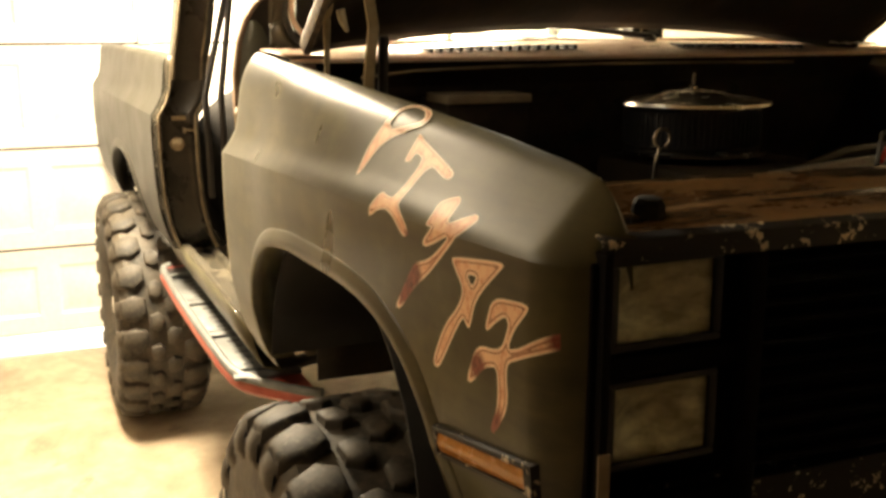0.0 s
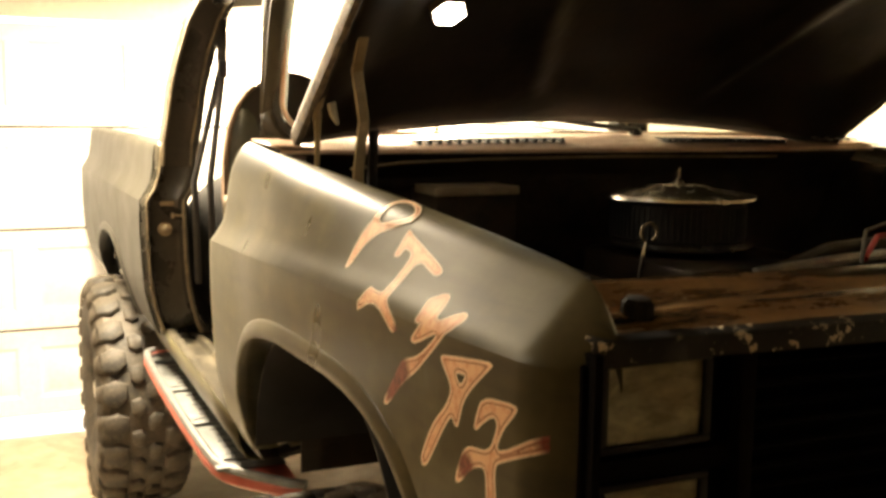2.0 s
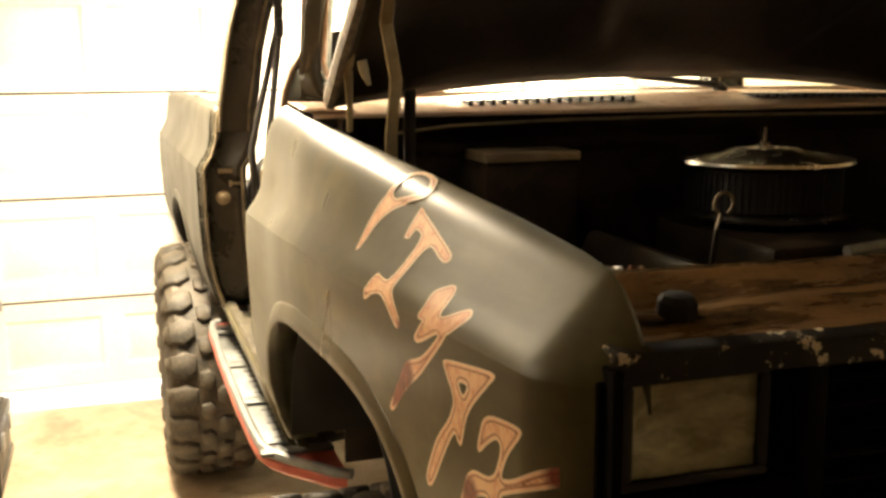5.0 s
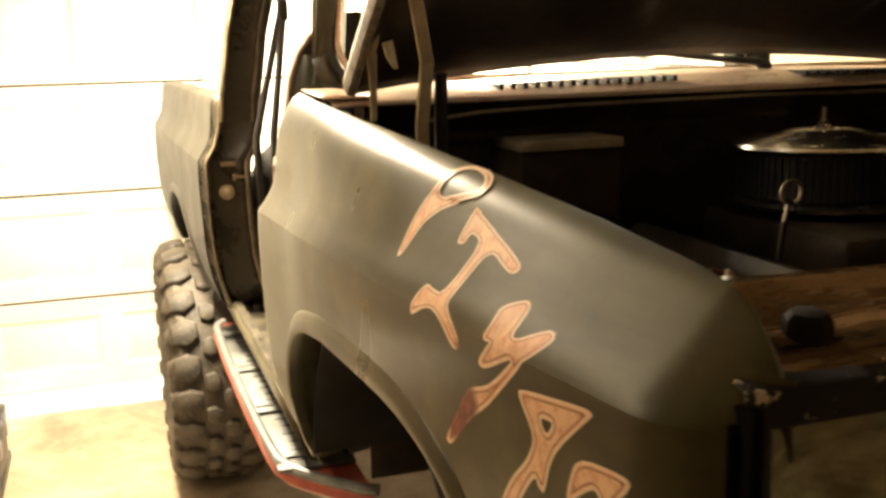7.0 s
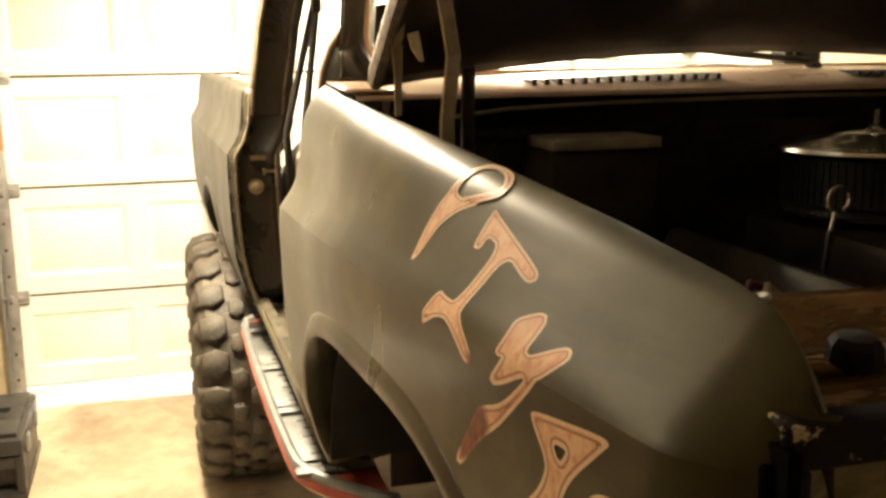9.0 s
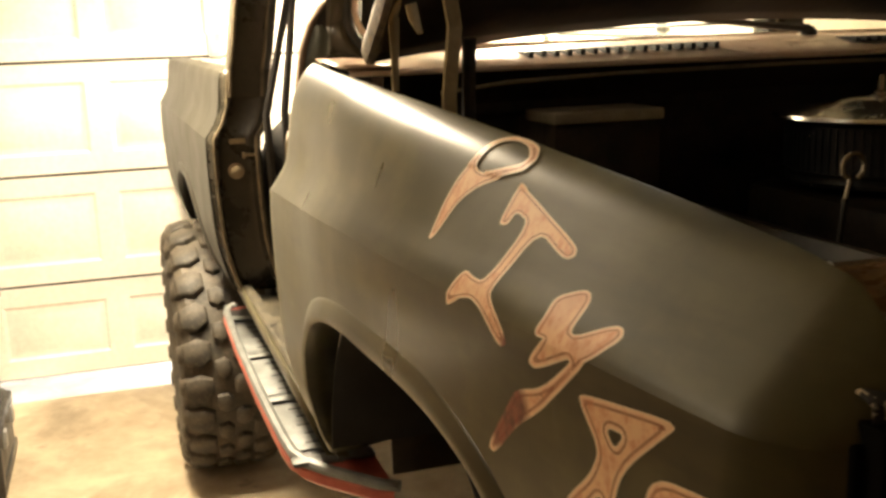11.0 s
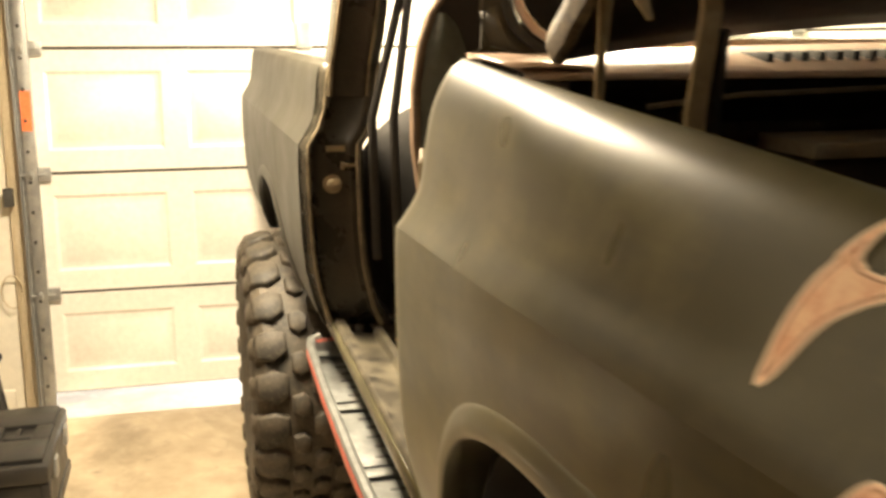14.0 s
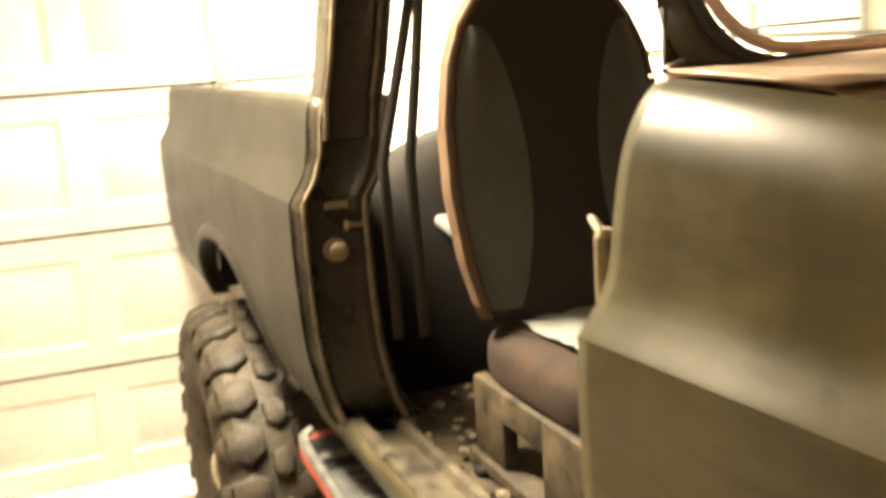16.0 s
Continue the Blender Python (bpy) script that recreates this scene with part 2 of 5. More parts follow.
SEAL = simple("dark_rubber_seal", (0.030, 0.028, 0.025), (0.07, 0.065, 0.055), 0.7, 30)
WOOD = simple("painted_jamb_timber", (0.42, 0.34, 0.22), (0.58, 0.50, 0.36), 0.7, 9, 0.0, 0.2, 0.1, (6, 6, 0.6))
ORANGE = simple("orange_warning_sticker", (0.78, 0.16, 0.05), (0.86, 0.24, 0.09), 0.5, 40)
TOOLBOX = simple("black_toolbox_plastic", (0.010, 0.010, 0.010), (0.026, 0.024, 0.021), 0.4, 14, 0.0, 0.2)
CARD = simple("brown_cardboard", (0.40, 0.28, 0.16), (0.50, 0.37, 0.23), 0.85, 10, 0.0, 0.2)
PAPER = simple("white_paper", (0.70, 0.68, 0.63), (0.80, 0.78, 0.73), 0.8, 12)
WHITEP = simple("white_bucket_plastic", (0.72, 0.71, 0.67), (0.80, 0.79, 0.75), 0.4, 10)
YELLOW = simple("yellow_band_plastic", (0.75, 0.48, 0.03), (0.82, 0.56, 0.06), 0.45, 18)
GREYP = simple("grey_bucket_plastic", (0.15, 0.15, 0.145), (0.22, 0.21, 0.20), 0.5, 14)
REDWIRE = simple("red_cable_insulation", (0.45, 0.02, 0.015), (0.6, 0.04, 0.025), 0.4, 40)
GLASS = glass("windscreen_glass")
BLADE = simple("brown_rod_varnish", (0.10, 0.045, 0.02), (0.20, 0.10, 0.045), 0.35, 30)
TUBE = glow("lamp_tube_glow", (1.0, 0.82, 0.55), 6.0)
SPOT = glow("under_hood_spot_glow", (1.0, 0.93, 0.78), 14.0)


# ---------------------------------------------------------------- building blocks
ORIGIN = {}


def thing(name, at, label, category, group="", kind=""):
    """An empty at a thing's base; its parts are given in world metres."""
    ob = new(name)
    ob.location = at
    ob.empty_display_size = 0.1
    ORIGIN[ob.name] = Vector(at)
    return tagged(ob, label, category, group, kind)


def part(name, bm, material, parent=None, label="", smooth=30.0):
    """Links a bmesh as one mesh object under a thing or a part."""
    bmesh.ops.recalc_face_normals(bm, faces=bm.faces)
    me = bpy.data.meshes.new(name)
    for e in bm.edges:
        e.smooth = not (len(e.link_faces) == 2 and e.calc_face_angle(0) > radians(smooth))
    for f in bm.faces:
        f.smooth = True
    bm.to_mesh(me)
    bm.free()
    for m in material if isinstance(material, (list, tuple)) else [material]:
        me.materials.append(m)
    ob = new(name, me)
    if parent is not None:
        ob.parent = parent
        if parent.name in ORIGIN:
            ob.location = -ORIGIN[parent.name]
    if label:
        tagged(ob, label)
    return ob


def box(bm, x0, x1, y0, y1, z0, z1, bevel=0.0, m=None, index=0, segs=2):
    made = bmesh.ops.create_cube(bm, size=1.0)
    vs = made["verts"]
    for v in vs:
        v.co = Vector((x0 + (x1 - x0) * (v.co.x + 0.5), y0 + (y1 - y0) * (v.co.y + 0.5), z0 + (z1 - z0) * (v.co.z + 0.5)))
    fs = {f for v in vs for f in v.link_faces}
    if bevel:
        es = {e for v in vs for e in v.link_edges}
        r = bmesh.ops.bevel(bm, geom=list(es), offset=bevel, segments=segs, affect="EDGES", profile=0.5)
        fs = {f for f in r["faces"]} | {f for v in r["verts"] for f in v.link_faces}
    if m is not None:
        for v in {v for f in fs for v in f.verts}:
            v.co = m @ v.co
    for f in fs:
        f.material_index = index
    return bm


def boxes(*rows, bevel=0.004):
    bm = bmesh.new()
    for r in rows:
        box(bm, *r, bevel=bevel)
    return bm


def lathe(bm, prof, segs=32, m=Matrix(), index=0):
    """Revolves (radius, height) round z."""
    rings = []
    for r, h in prof:
        rings.append([bm.verts.new(m @ Vector((r * math.cos(2 * math.pi * k / segs), r * math.sin(2 * math.pi * k / segs), h))) for k in range(segs)])
    for a, b in zip(rings, rings[1:]):
        for k in range(segs):
            f = bm.faces.new((a[k], a[(k + 1) % segs], b[(k + 1) % segs], b[k]))
            f.material_index = index
    for ring in (rings[0], rings[-1]):
        f = bm.faces.new(ring)
        f.material_index = index
    return bm


def sweep(bm, path, radius, segs=8, flat=1.0, closed=False):
    """A tube along points; radius may be one number or one for each point."""
    pts = [Vector(p) for p in path]
    rad = radius if isinstance(radius, (list, tuple)) else [radius] * len(pts)
    rings, side = [], None
    n = len(pts)
    for i, p in enumerate(pts):
        a, b = (pts[(i - 1) % n], pts[(i + 1) % n]) if closed else (pts[max(i - 1, 0)], pts[min(i + 1, n - 1)])
        d = (b - a).normalized()
        if side is None:
            side = d.orthogonal().normalized()
        side = (side - d * side.dot(d)).normalized()
        up = d.cross(side)
        rings.append([bm.verts.new(p + rad[i] * (math.cos(2 * math.pi * k / segs) * side + flat * math.sin(2 * math.pi * k / segs) * up)) for k in range(segs)])
    for a, b in list(zip(rings, rings[1:])) + ([(rings[-1], rings[0])] if closed else []):
        for k in range(segs):
            bm.faces.new((a[k], a[(k + 1) % segs], b[(k + 1) % segs], b[k]))
    if not closed:
        bm.faces.new(rings[0]), bm.faces.new(rings[-1])
    return bm


def sheet(bm, rows, index=0):
    """A surface through rows of points."""
    vs = [[bm.verts.new(p) for p in row] for row in rows]
    for a, b in zip(vs, vs[1:]):
        for k in range(len(a) - 1):
            f = bm.faces.new((a[k], a[k + 1], b[k + 1], b[k]))
            f.material_index = index
    return bm


def thick(ob, metres, offset=-1.0):
    mod = ob.modifiers.new("thickness", "SOLIDIFY")
    mod.thickness, mod.offset, mod.use_even_offset = metres, offset, False
    return ob


def prism(bm, outline, y0, y1, index=0):
    """Extrudes an (x, z) outline from y0 to y1."""
    a = [bm.verts.new((x, y0, z)) for x, z in outline]
    b = [bm.verts.new((x, y1, z)) for x, z in outline]
    n = len(a)
    for k in range(n):
        bm.faces.new((a[k], a[(k + 1) % n], b[(k + 1) % n], b[k])).material_index = index
    bm.faces.new(a).material_index = index
    bm.faces.new(b).material_index = index
    return bm


# ---------------------------------------------------------------- the garage
X_LEFT, X_RIGHT, Y_DOOR, Y_BACK, CEIL = -1.75, 4.3, 3.30, -4.4, 2.52
DOOR_X0, DOOR_X1, SECTION = -0.93, 3.21, 0.533

tagged(part("ground", sheet(bmesh.new(), [[(-60, 3.42, -0.012), (60, 3.42, -0.012)], [(-60, 120, -0.012), (60, 120, -0.012)]]), CONCRETE), "pale concrete driveway outside the garage door", "ground", kind="structure")
tagged(part("floor", boxes((X_LEFT - 0.15, X_RIGHT + 0.15, Y_BACK - 0.15, 3.42, -0.15, 0.0), bevel=0.0), CONCRETE), "stained and cracked tan concrete garage floor", "floor", kind="structure")
tagged(part("ceiling", boxes((X_LEFT - 0.15, X_RIGHT + 0.15, Y_BACK - 0.15, 3.45, CEIL, CEIL + 0.12), bevel=0.0), WALL), "plain pale garage ceiling", "ceiling", kind="structure")
tagged(part("wall_left", boxes((X_LEFT - 0.12, X_LEFT, 2.75, 3.45, 0.0, CEIL), bevel=0.0), WALL), "cream painted garage side wall", "wall", kind="structure")
# This unseen wall and the back one are darkened to shape the light.
tagged(part("wall_left_dark", boxes((X_LEFT - 0.12, X_LEFT, Y_BACK, 2.75, 0.0, CEIL), bevel=0.0), BOUNCE_CUT), "unseen garage side wall, made dark brown to cut bounced light", "wall", kind="structure")
tagged(part("wall_right", boxes((X_RIGHT, X_RIGHT + 0.12, Y_BACK, 3.45, 0.0, CEIL), bevel=0.0), WALL), "cream painted garage side wall", "wall", kind="structure")
tagged(part("wall_back", boxes((X_LEFT, X_RIGHT, Y_BACK - 0.12, Y_BACK, 0.0, CEIL), bevel=0.0), BOUNCE_CUT), "unseen back wall of the garage, made dark brown to cut bounced light", "wall", kind="structure")
bm = bmesh.new()
box(bm, X_LEFT, DOOR_X0 - 0.06, Y_DOOR + 0.02, Y_DOOR + 0.14, 0, CEIL)
box(bm, DOOR_X1 + 0.06, X_RIGHT, Y_DOOR + 0.02, Y_DOOR + 0.14, 0, CEIL)
box(bm, DOOR_X0 - 0.06, DOOR_X1 + 0.06, Y_DOOR + 0.02, Y_DOOR + 0.14, 2.16, CEIL)
tagged(part("wall_front", bm, WALL), "cream painted wall round the garage door", "wall", kind="structure")
tagged(part("baseboard", boxes((X_LEFT, DOOR_X0 - 0.16, Y_DOOR - 0.002, Y_DOOR + 0.018, 0.0, 0.09)), WALL), "cream painted skirting board", "baseboard", kind="structure")

door = tagged(new("door_1"), "white sectional steel garage door with embossed panels, not quite shut", "garage door", kind="structure")


def emboss(bm, x0, x1, z0, z1, y, margin_x, margin_z):
    """One cell of a door section: a flat margin, a sunk groove and a raised field."""
    def ring(dx, dz, dy):
        return [bm.verts.new((a, y + dy, b)) for a, b in ((x0 + dx, z0 + dz), (x1 - dx, z0 + dz), (x1 - dx, z1 - dz), (x0 + dx, z1 - dz))]
    rings = [ring(0, 0, 0), ring(margin_x, margin_z, 0), ring(margin_x + 0.014, margin_z + 0.014, 0.009), ring(margin_x + 0.030, margin_z + 0.030, 0.009), ring(margin_x + 0.046, margin_z + 0.046, 0.002)]
    for a, b in zip(rings, rings[1:]):
        for k in range(4):
            bm.faces.new((a[k], a[(k + 1) % 4], b[(k + 1) % 4], b[k]))
    bm.faces.new(rings[-1])


cells = 7
pitch = (DOOR_X1 - DOOR_X0 - 0.03) / cells
for n in range(4):
    z0, z1 = n * SECTION + (0.074 if n == 0 else 0.007), (n + 1) * SECTION - 0.007
    bm = bmesh.new()
    for k in range(cells):
        a = DOOR_X0 + 0.015 + k * pitch
        emboss(bm, a, a + pitch, z0, z1, Y_DOOR - 0.02, 0.052, 0.090)
    box(bm, DOOR_X0, DOOR_X1, Y_DOOR - 0.004, Y_DOOR + 0.018, z0, z1)
    box(bm, DOOR_X0, DOOR_X1, Y_DOOR - 0.021, Y_DOOR, z1 - 0.012, z1)
    box(bm, DOOR_X0, DOOR_X1, Y_DOOR - 0.021, Y_DOOR, z0, z0 + 0.012)
    section = part("door_section", bm, DOORW, door)
    if n:
        part("joint_seal", boxes((DOOR_X0, DOOR_X1, Y_DOOR - 0.010, Y_DOOR + 0.01, n * SECTION - 0.010, n * SECTION + 0.010), bevel=0), SEAL, door, "dark weather seal between two sections")
        for hx in (0.245, 1.42, 2.6):
            bm = bmesh.new()
            box(bm, hx - 0.03, hx + 0.03, Y_DOOR - 0.028, Y_DOOR - 0.020, n * SECTION - 0.09, n * SECTION + 0.11, 0.002)
            sweep(bm, [(hx - 0.035, Y_DOOR - 0.034, n * SECTION), (hx + 0.035, Y_DOOR - 0.034, n * SECTION)], 0.009)
            part("hinge", bm, STEEL, door, "galvanised steel door hinge")
part("bottom_seal", boxes((DOOR_X0, DOOR_X1, Y_DOOR - 0.012, Y_DOOR + 0.012, 0.066, 0.076)), SEAL, door, "worn rubber bottom seal")

# vertical track with bolt heads, rollers and its timber jamb
track = thing("garage_door_track", (-0.97, Y_DOOR, 0), "galvanised steel roller track with bolts beside the garage door", "door track")
bm = bmesh.new()
box(bm, -0.985, -0.981, Y_DOOR - 0.075, Y_DOOR - 0.002, 0.0, 2.3)
box(bm, -0.985, -0.925, Y_DOOR - 0.030, Y_DOOR - 0.026, 0.0, 2.3)
part("angle_bracket", bm, STEEL, track)
bm = bmesh.new()
box(bm, -0.960, -0.912, Y_DOOR - 0.062, Y_DOOR - 0.058, 0.0, 2.3, 0.001)
box(bm, -0.915, -0.911, Y_DOOR - 0.062, Y_DOOR - 0.030, 0.0, 2.3, 0.001)
part("roller_channel", bm, STEEL, track)
bolt = bmesh.new()
lathe(bolt, [(0.008, 0), (0.008, 0.005), (0.005, 0.008)], 8)
bolt_ob = part("bolt", bolt, SEAL, track)
bolt_ob.matrix_basis = pose(0.028, -0.062, 0.12, 90)
for k in range(1, 14):
    c = new("bolt", bolt_ob.data)
    c.parent = track
    c.matrix_basis = pose(0.028, -0.062, 0.12 + 0.131 * k, 90)
for n in range(1, 4):
    bm = bmesh.new()
    lathe(bm, [(0.022, 0), (0.024, 0.004), (0.024, 0.012), (0.012, 0.016)], 16, pose(-0.945, Y_DOOR - 0.05, n * SECTION, 0, 90))
    sweep(bm, [(-0.985, Y_DOOR - 0.05, n * SECTION), (-0.88, Y_DOOR - 0.05, n * SECTION)], 0.006)
    box(bm, -0.925, -0.86, Y_DOOR - 0.046, Y_DOOR - 0.022, n * SECTION - 0.03, n * SECTION + 0.03, 0.003)
    part("roller", bm, STEEL, track)
part("warning_sticker", boxes((-0.958, -0.916, Y_DOOR - 0.0645, Y_DOOR - 0.0630, 1.255, 1.425), bevel=0), ORANGE, track, "orange warning sticker")
tagged(part("trim", boxes((-1.045, -0.990, Y_DOOR - 0.012, Y_DOOR + 0.02, 0.0, 2.2)), WOOD), "timber jamb strip beside the door track", "door trim", kind="structure")
sensor = thing("safety_sensor", (-1.03, Y_DOOR - 0.03, 0.98), "small dark door sensor bracket on the timber jamb", "sensor")
part("body", boxes((-1.060, -1.020, Y_DOOR - 0.055, Y_DOOR - 0.0125, 0.93, 1.01), bevel=0.006), SEAL, sensor)
cable = thing("coiled_cable", (-1.03, Y_DOOR - 0.02, 0.55), "loop of pale cable hung on the jamb", "cable")
part("loop", sweep(bmesh.new(), [(-1.05 + 0.045 * math.cos(a * 0.52) - 0.01, Y_DOOR - 0.022, 0.55 + 0.075 * math.sin(a * 0.52)) for a in range(12)], 0.004, 6, 1.0, True), WOOD, cable)

# Fixtures out of view: the main lamp, plus two added only for fill.
for place in (LAMP, COWL_FILL, FLANK_FILL):
    lamp = thing("unseen_ceiling_lamp", (place[0], place[1], CEIL), "unseen white ceiling fixture with glowing warm tubes", "lamp", "ceiling lamps")
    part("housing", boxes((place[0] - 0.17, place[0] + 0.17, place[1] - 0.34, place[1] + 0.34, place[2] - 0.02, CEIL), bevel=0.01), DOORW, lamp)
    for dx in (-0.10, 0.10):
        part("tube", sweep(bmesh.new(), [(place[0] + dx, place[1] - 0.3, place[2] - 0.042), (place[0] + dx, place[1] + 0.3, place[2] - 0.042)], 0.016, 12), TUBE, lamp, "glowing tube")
# ---------------------------------------------------------------- the truck
truck = thing("off_road_truck", (1.0, 0.6, 0.0), "flat black lifted two-door off-road truck with open hood and missing doors", "truck")
WIDE = 2.0
CREASE = 1.406
UP = [(0, 0), (0.0145, 0.020), (0.027, 0.040), (0.0345, 0.058), (0.039, 0.082), (0.043, 0.114), (0.048, 0.146), (0.055, 0.176), (0.068, 0.206), (0.084, 0.229), (0.106, 0.243), (0.140, 0.249), (0.175, 0.246)]
UP_NOSE = [(0, 0), (0.0042, 0.016), (0.0102, 0.033), (0.0196, 0.055), (0.0296, 0.078), (0.0465, 0.120), (0.062, 0.160), (0.080, 0.205), (0.098, 0.229), (0.120, 0.244), (0.148, 0.250), (0.175, 0.246)]
DOWN = [(0, 0), (-0.002, -0.05), (0.0, -0.15), (0.004, -0.25), (0.012, -0.33), (0.035, -0.42), (0.07, -0.5), (0.1, -0.56)]


def arc(points):
    lengths = [0.0]
    for a, b in zip(points, points[1:]):
        lengths.append(lengths[-1] + math.dist(a, b))
    return lengths


def eased(points, cuts=6):
    """The same outline with its corners eased by a spline through the points."""
    ext = [tuple(2 * a - b for a, b in zip(points[0], points[1]))] + points + [tuple(2 * a - b for a, b in zip(points[-1], points[-2]))]
    out = []
    for p0, p1, p2, p3 in zip(ext, ext[1:], ext[2:], ext[3:]):
        for k in range(cuts):
            t = k / cuts
            out.append(tuple(0.5 * (2 * b + (c - a) * t + (2 * a - 5 * b + 4 * c - d) * t * t + (3 * b - a - 3 * c + d) * t ** 3) for a, b, c, d in zip(p0, p1, p2, p3)))
    return out + [points[-1]]


UP, UP_NOSE = eased(UP), eased(UP_NOSE)
LEN_UP, LEN_NOSE, LEN_DOWN = arc(UP), arc(UP_NOSE), arc(DOWN)


def nose_in(y):
    """How far the flank draws in towards the nose."""
    return 0.1 * max((-0.4 - y) / 1.06, 0.0) ** 1.6


def nose_turn(y):
    """The rounded turn from the flank and the top into the front."""
    return 0.075 - math.sqrt(0.075 ** 2 - min(max(-1.392 - y, 0.0), 0.0745) ** 2)


def crease_z(y):
    return CREASE + 0.04 * min(max(-y, 0.0), 0.6)


def fender_top(y):
    m = max(-y, 0.0)
    return 1.65 - 0.045 * m - 0.025 * m * m


def skin(y, v, out=0.0):
    """The fender's skin at y, v metres above the crease along the section (below: minus)."""
    if v > 0:
        near, far = ((np.interp(v / LEN_UP[-1] * ln[-1], ln, [a for a, _ in p]), np.interp(v / LEN_UP[-1] * ln[-1], ln, [b for _, b in p])) for p, ln in ((UP, LEN_UP), (UP_NOSE, LEN_NOSE)))
        w = min(max((-0.10 - y) / 1.0, 0.0), 1.0)
        w = w * w * (3 - 2 * w)
        dx, dz = near[0] + (far[0] - near[0]) * w, near[1] + (far[1] - near[1]) * w
        dz *= (fender_top(y) - crease_z(y)) / 0.25
    else:
        dx, dz = np.interp(-v, LEN_DOWN, [a for a, _ in DOWN]), np.interp(-v, LEN_DOWN, [b for _, b in DOWN])
    k = min(max((v - 0.08) / 0.17, 0.0), 1.0)
    k = k * k * (3 - 2 * k)
    turn = nose_turn(y)
    return Vector((nose_in(y) + turn * (1 - k) + dx - out, y, crease_z(y) + dz - turn * k + (out if v > 0.2 else 0.0)))


def inner_edge(y):
    """Where the skin's top turns down into the bay, as a height along the section."""
    return float(np.interp(y, [-1.466, -1.41, -1.35, -1.20, -0.97, -0.70, -0.30, -0.22, 0.0], [0.225, 0.245, 0.258, 0.266, 0.270, 0.270, 0.264, 0.262, 0.266]))


def mirror(p):
    return Vector((WIDE - p[0], p[1], p[2]))


def arch_v(y, centre, half, top, foot, power):
    """The height over the crease of a wheel arch, or None beside it."""
    u = abs(y - centre) / half
    return foot + (top - foot) * (1 - u ** power) ** (1 / power) if u < 1 else None


ARCH = (-0.70, 0.485, -0.142, -0.64, 3.4)
V_TOP = LEN_UP[-1]
V_STEPS = [V_TOP * k / 110 for k in range(111)]


def fender_mesh(flip):
    bm = bmesh.new()
    ys = sorted({round(-1.44 + 0.02 * k, 4) for k in range(73)} | {ARCH[0] - ARCH[1] * math.cos(a * 0.06) for a in range(0, 53)} | {0.0} | {-1.392 - 0.075 * math.sin(radians(k * 5)) for k in range(17) if k * 5 < 81})
    rows = []
    for y in ys:
        foot = arch_v(y, *ARCH)
        if foot is None:
            foot = -0.50 if y > -0.7 else -0.42
        foot = max(foot, -0.50)
        low = [foot + (0.0 - foot) * (k / 14) for k in range(14)]
        cut = inner_edge(y) / V_TOP
        col = [skin(y, v) for v in low + [v * cut for v in V_STEPS]]
        col.append(col[-1] + Vector((0.006, 0, -0.008)))
        col.append(col[-1] + Vector((0.003, 0, -0.045)))
        rows.append([mirror(p) if flip else p for p in col])
    return sheet(bm, rows)


def arch_lip(flip, arch, surface, y_in=0.05):
    """The rolled lip round a wheel arch, proud of the skin."""
    path = []
    for k in range(61):
        a = math.pi * k / 60
        c, s = math.cos(a), math.sin(a)
        y = arch[0] + arch[1] * math.copysign(abs(c) ** (2 / arch[4]), c)
        v = arch[3] + (arch[2] - arch[3]) * abs(s) ** (2 / arch[4])
        if v < -0.50:
            continue
        path.append((y, v))
    rows = []
    for k, (y, v) in enumerate(path):
        ny, nv = (y - arch[0]) / arch[1] ** 1, max(v - arch[3], 0.0) / (arch[2] - arch[3])
        ln = math.hypot(ny, nv) or 1
        ny, nv = ny / ln, nv / ln
        row = []
        for d, out in ((0.040, -0.001), (0.030, 0.003), (0.018, 0.007), (0.006, 0.009), (-0.001, 0.006), (-0.003, -0.004), (-0.003, -y_in)):
            p = surface(y + ny * d, v + nv * d)
            p = Vector((p.x - out, p.y, p.z))
            row.append(mirror(p) if flip else p)
        rows.append(row)
    return sheet(bmesh.new(), rows)


fenders = []
for flip in (False, True):
    f = thick(part("front_fender", fender_mesh(flip), PAINT, truck, "satin black front fender with a sharp body crease" if flip else "satin black front fender with painted copper letters", 13), 0.003, 0.0)
    fenders.append(f)
    thick(part("arch_lip", arch_lip(flip, ARCH, skin), PAINT, f, "", 40), 0.002, 0.0)

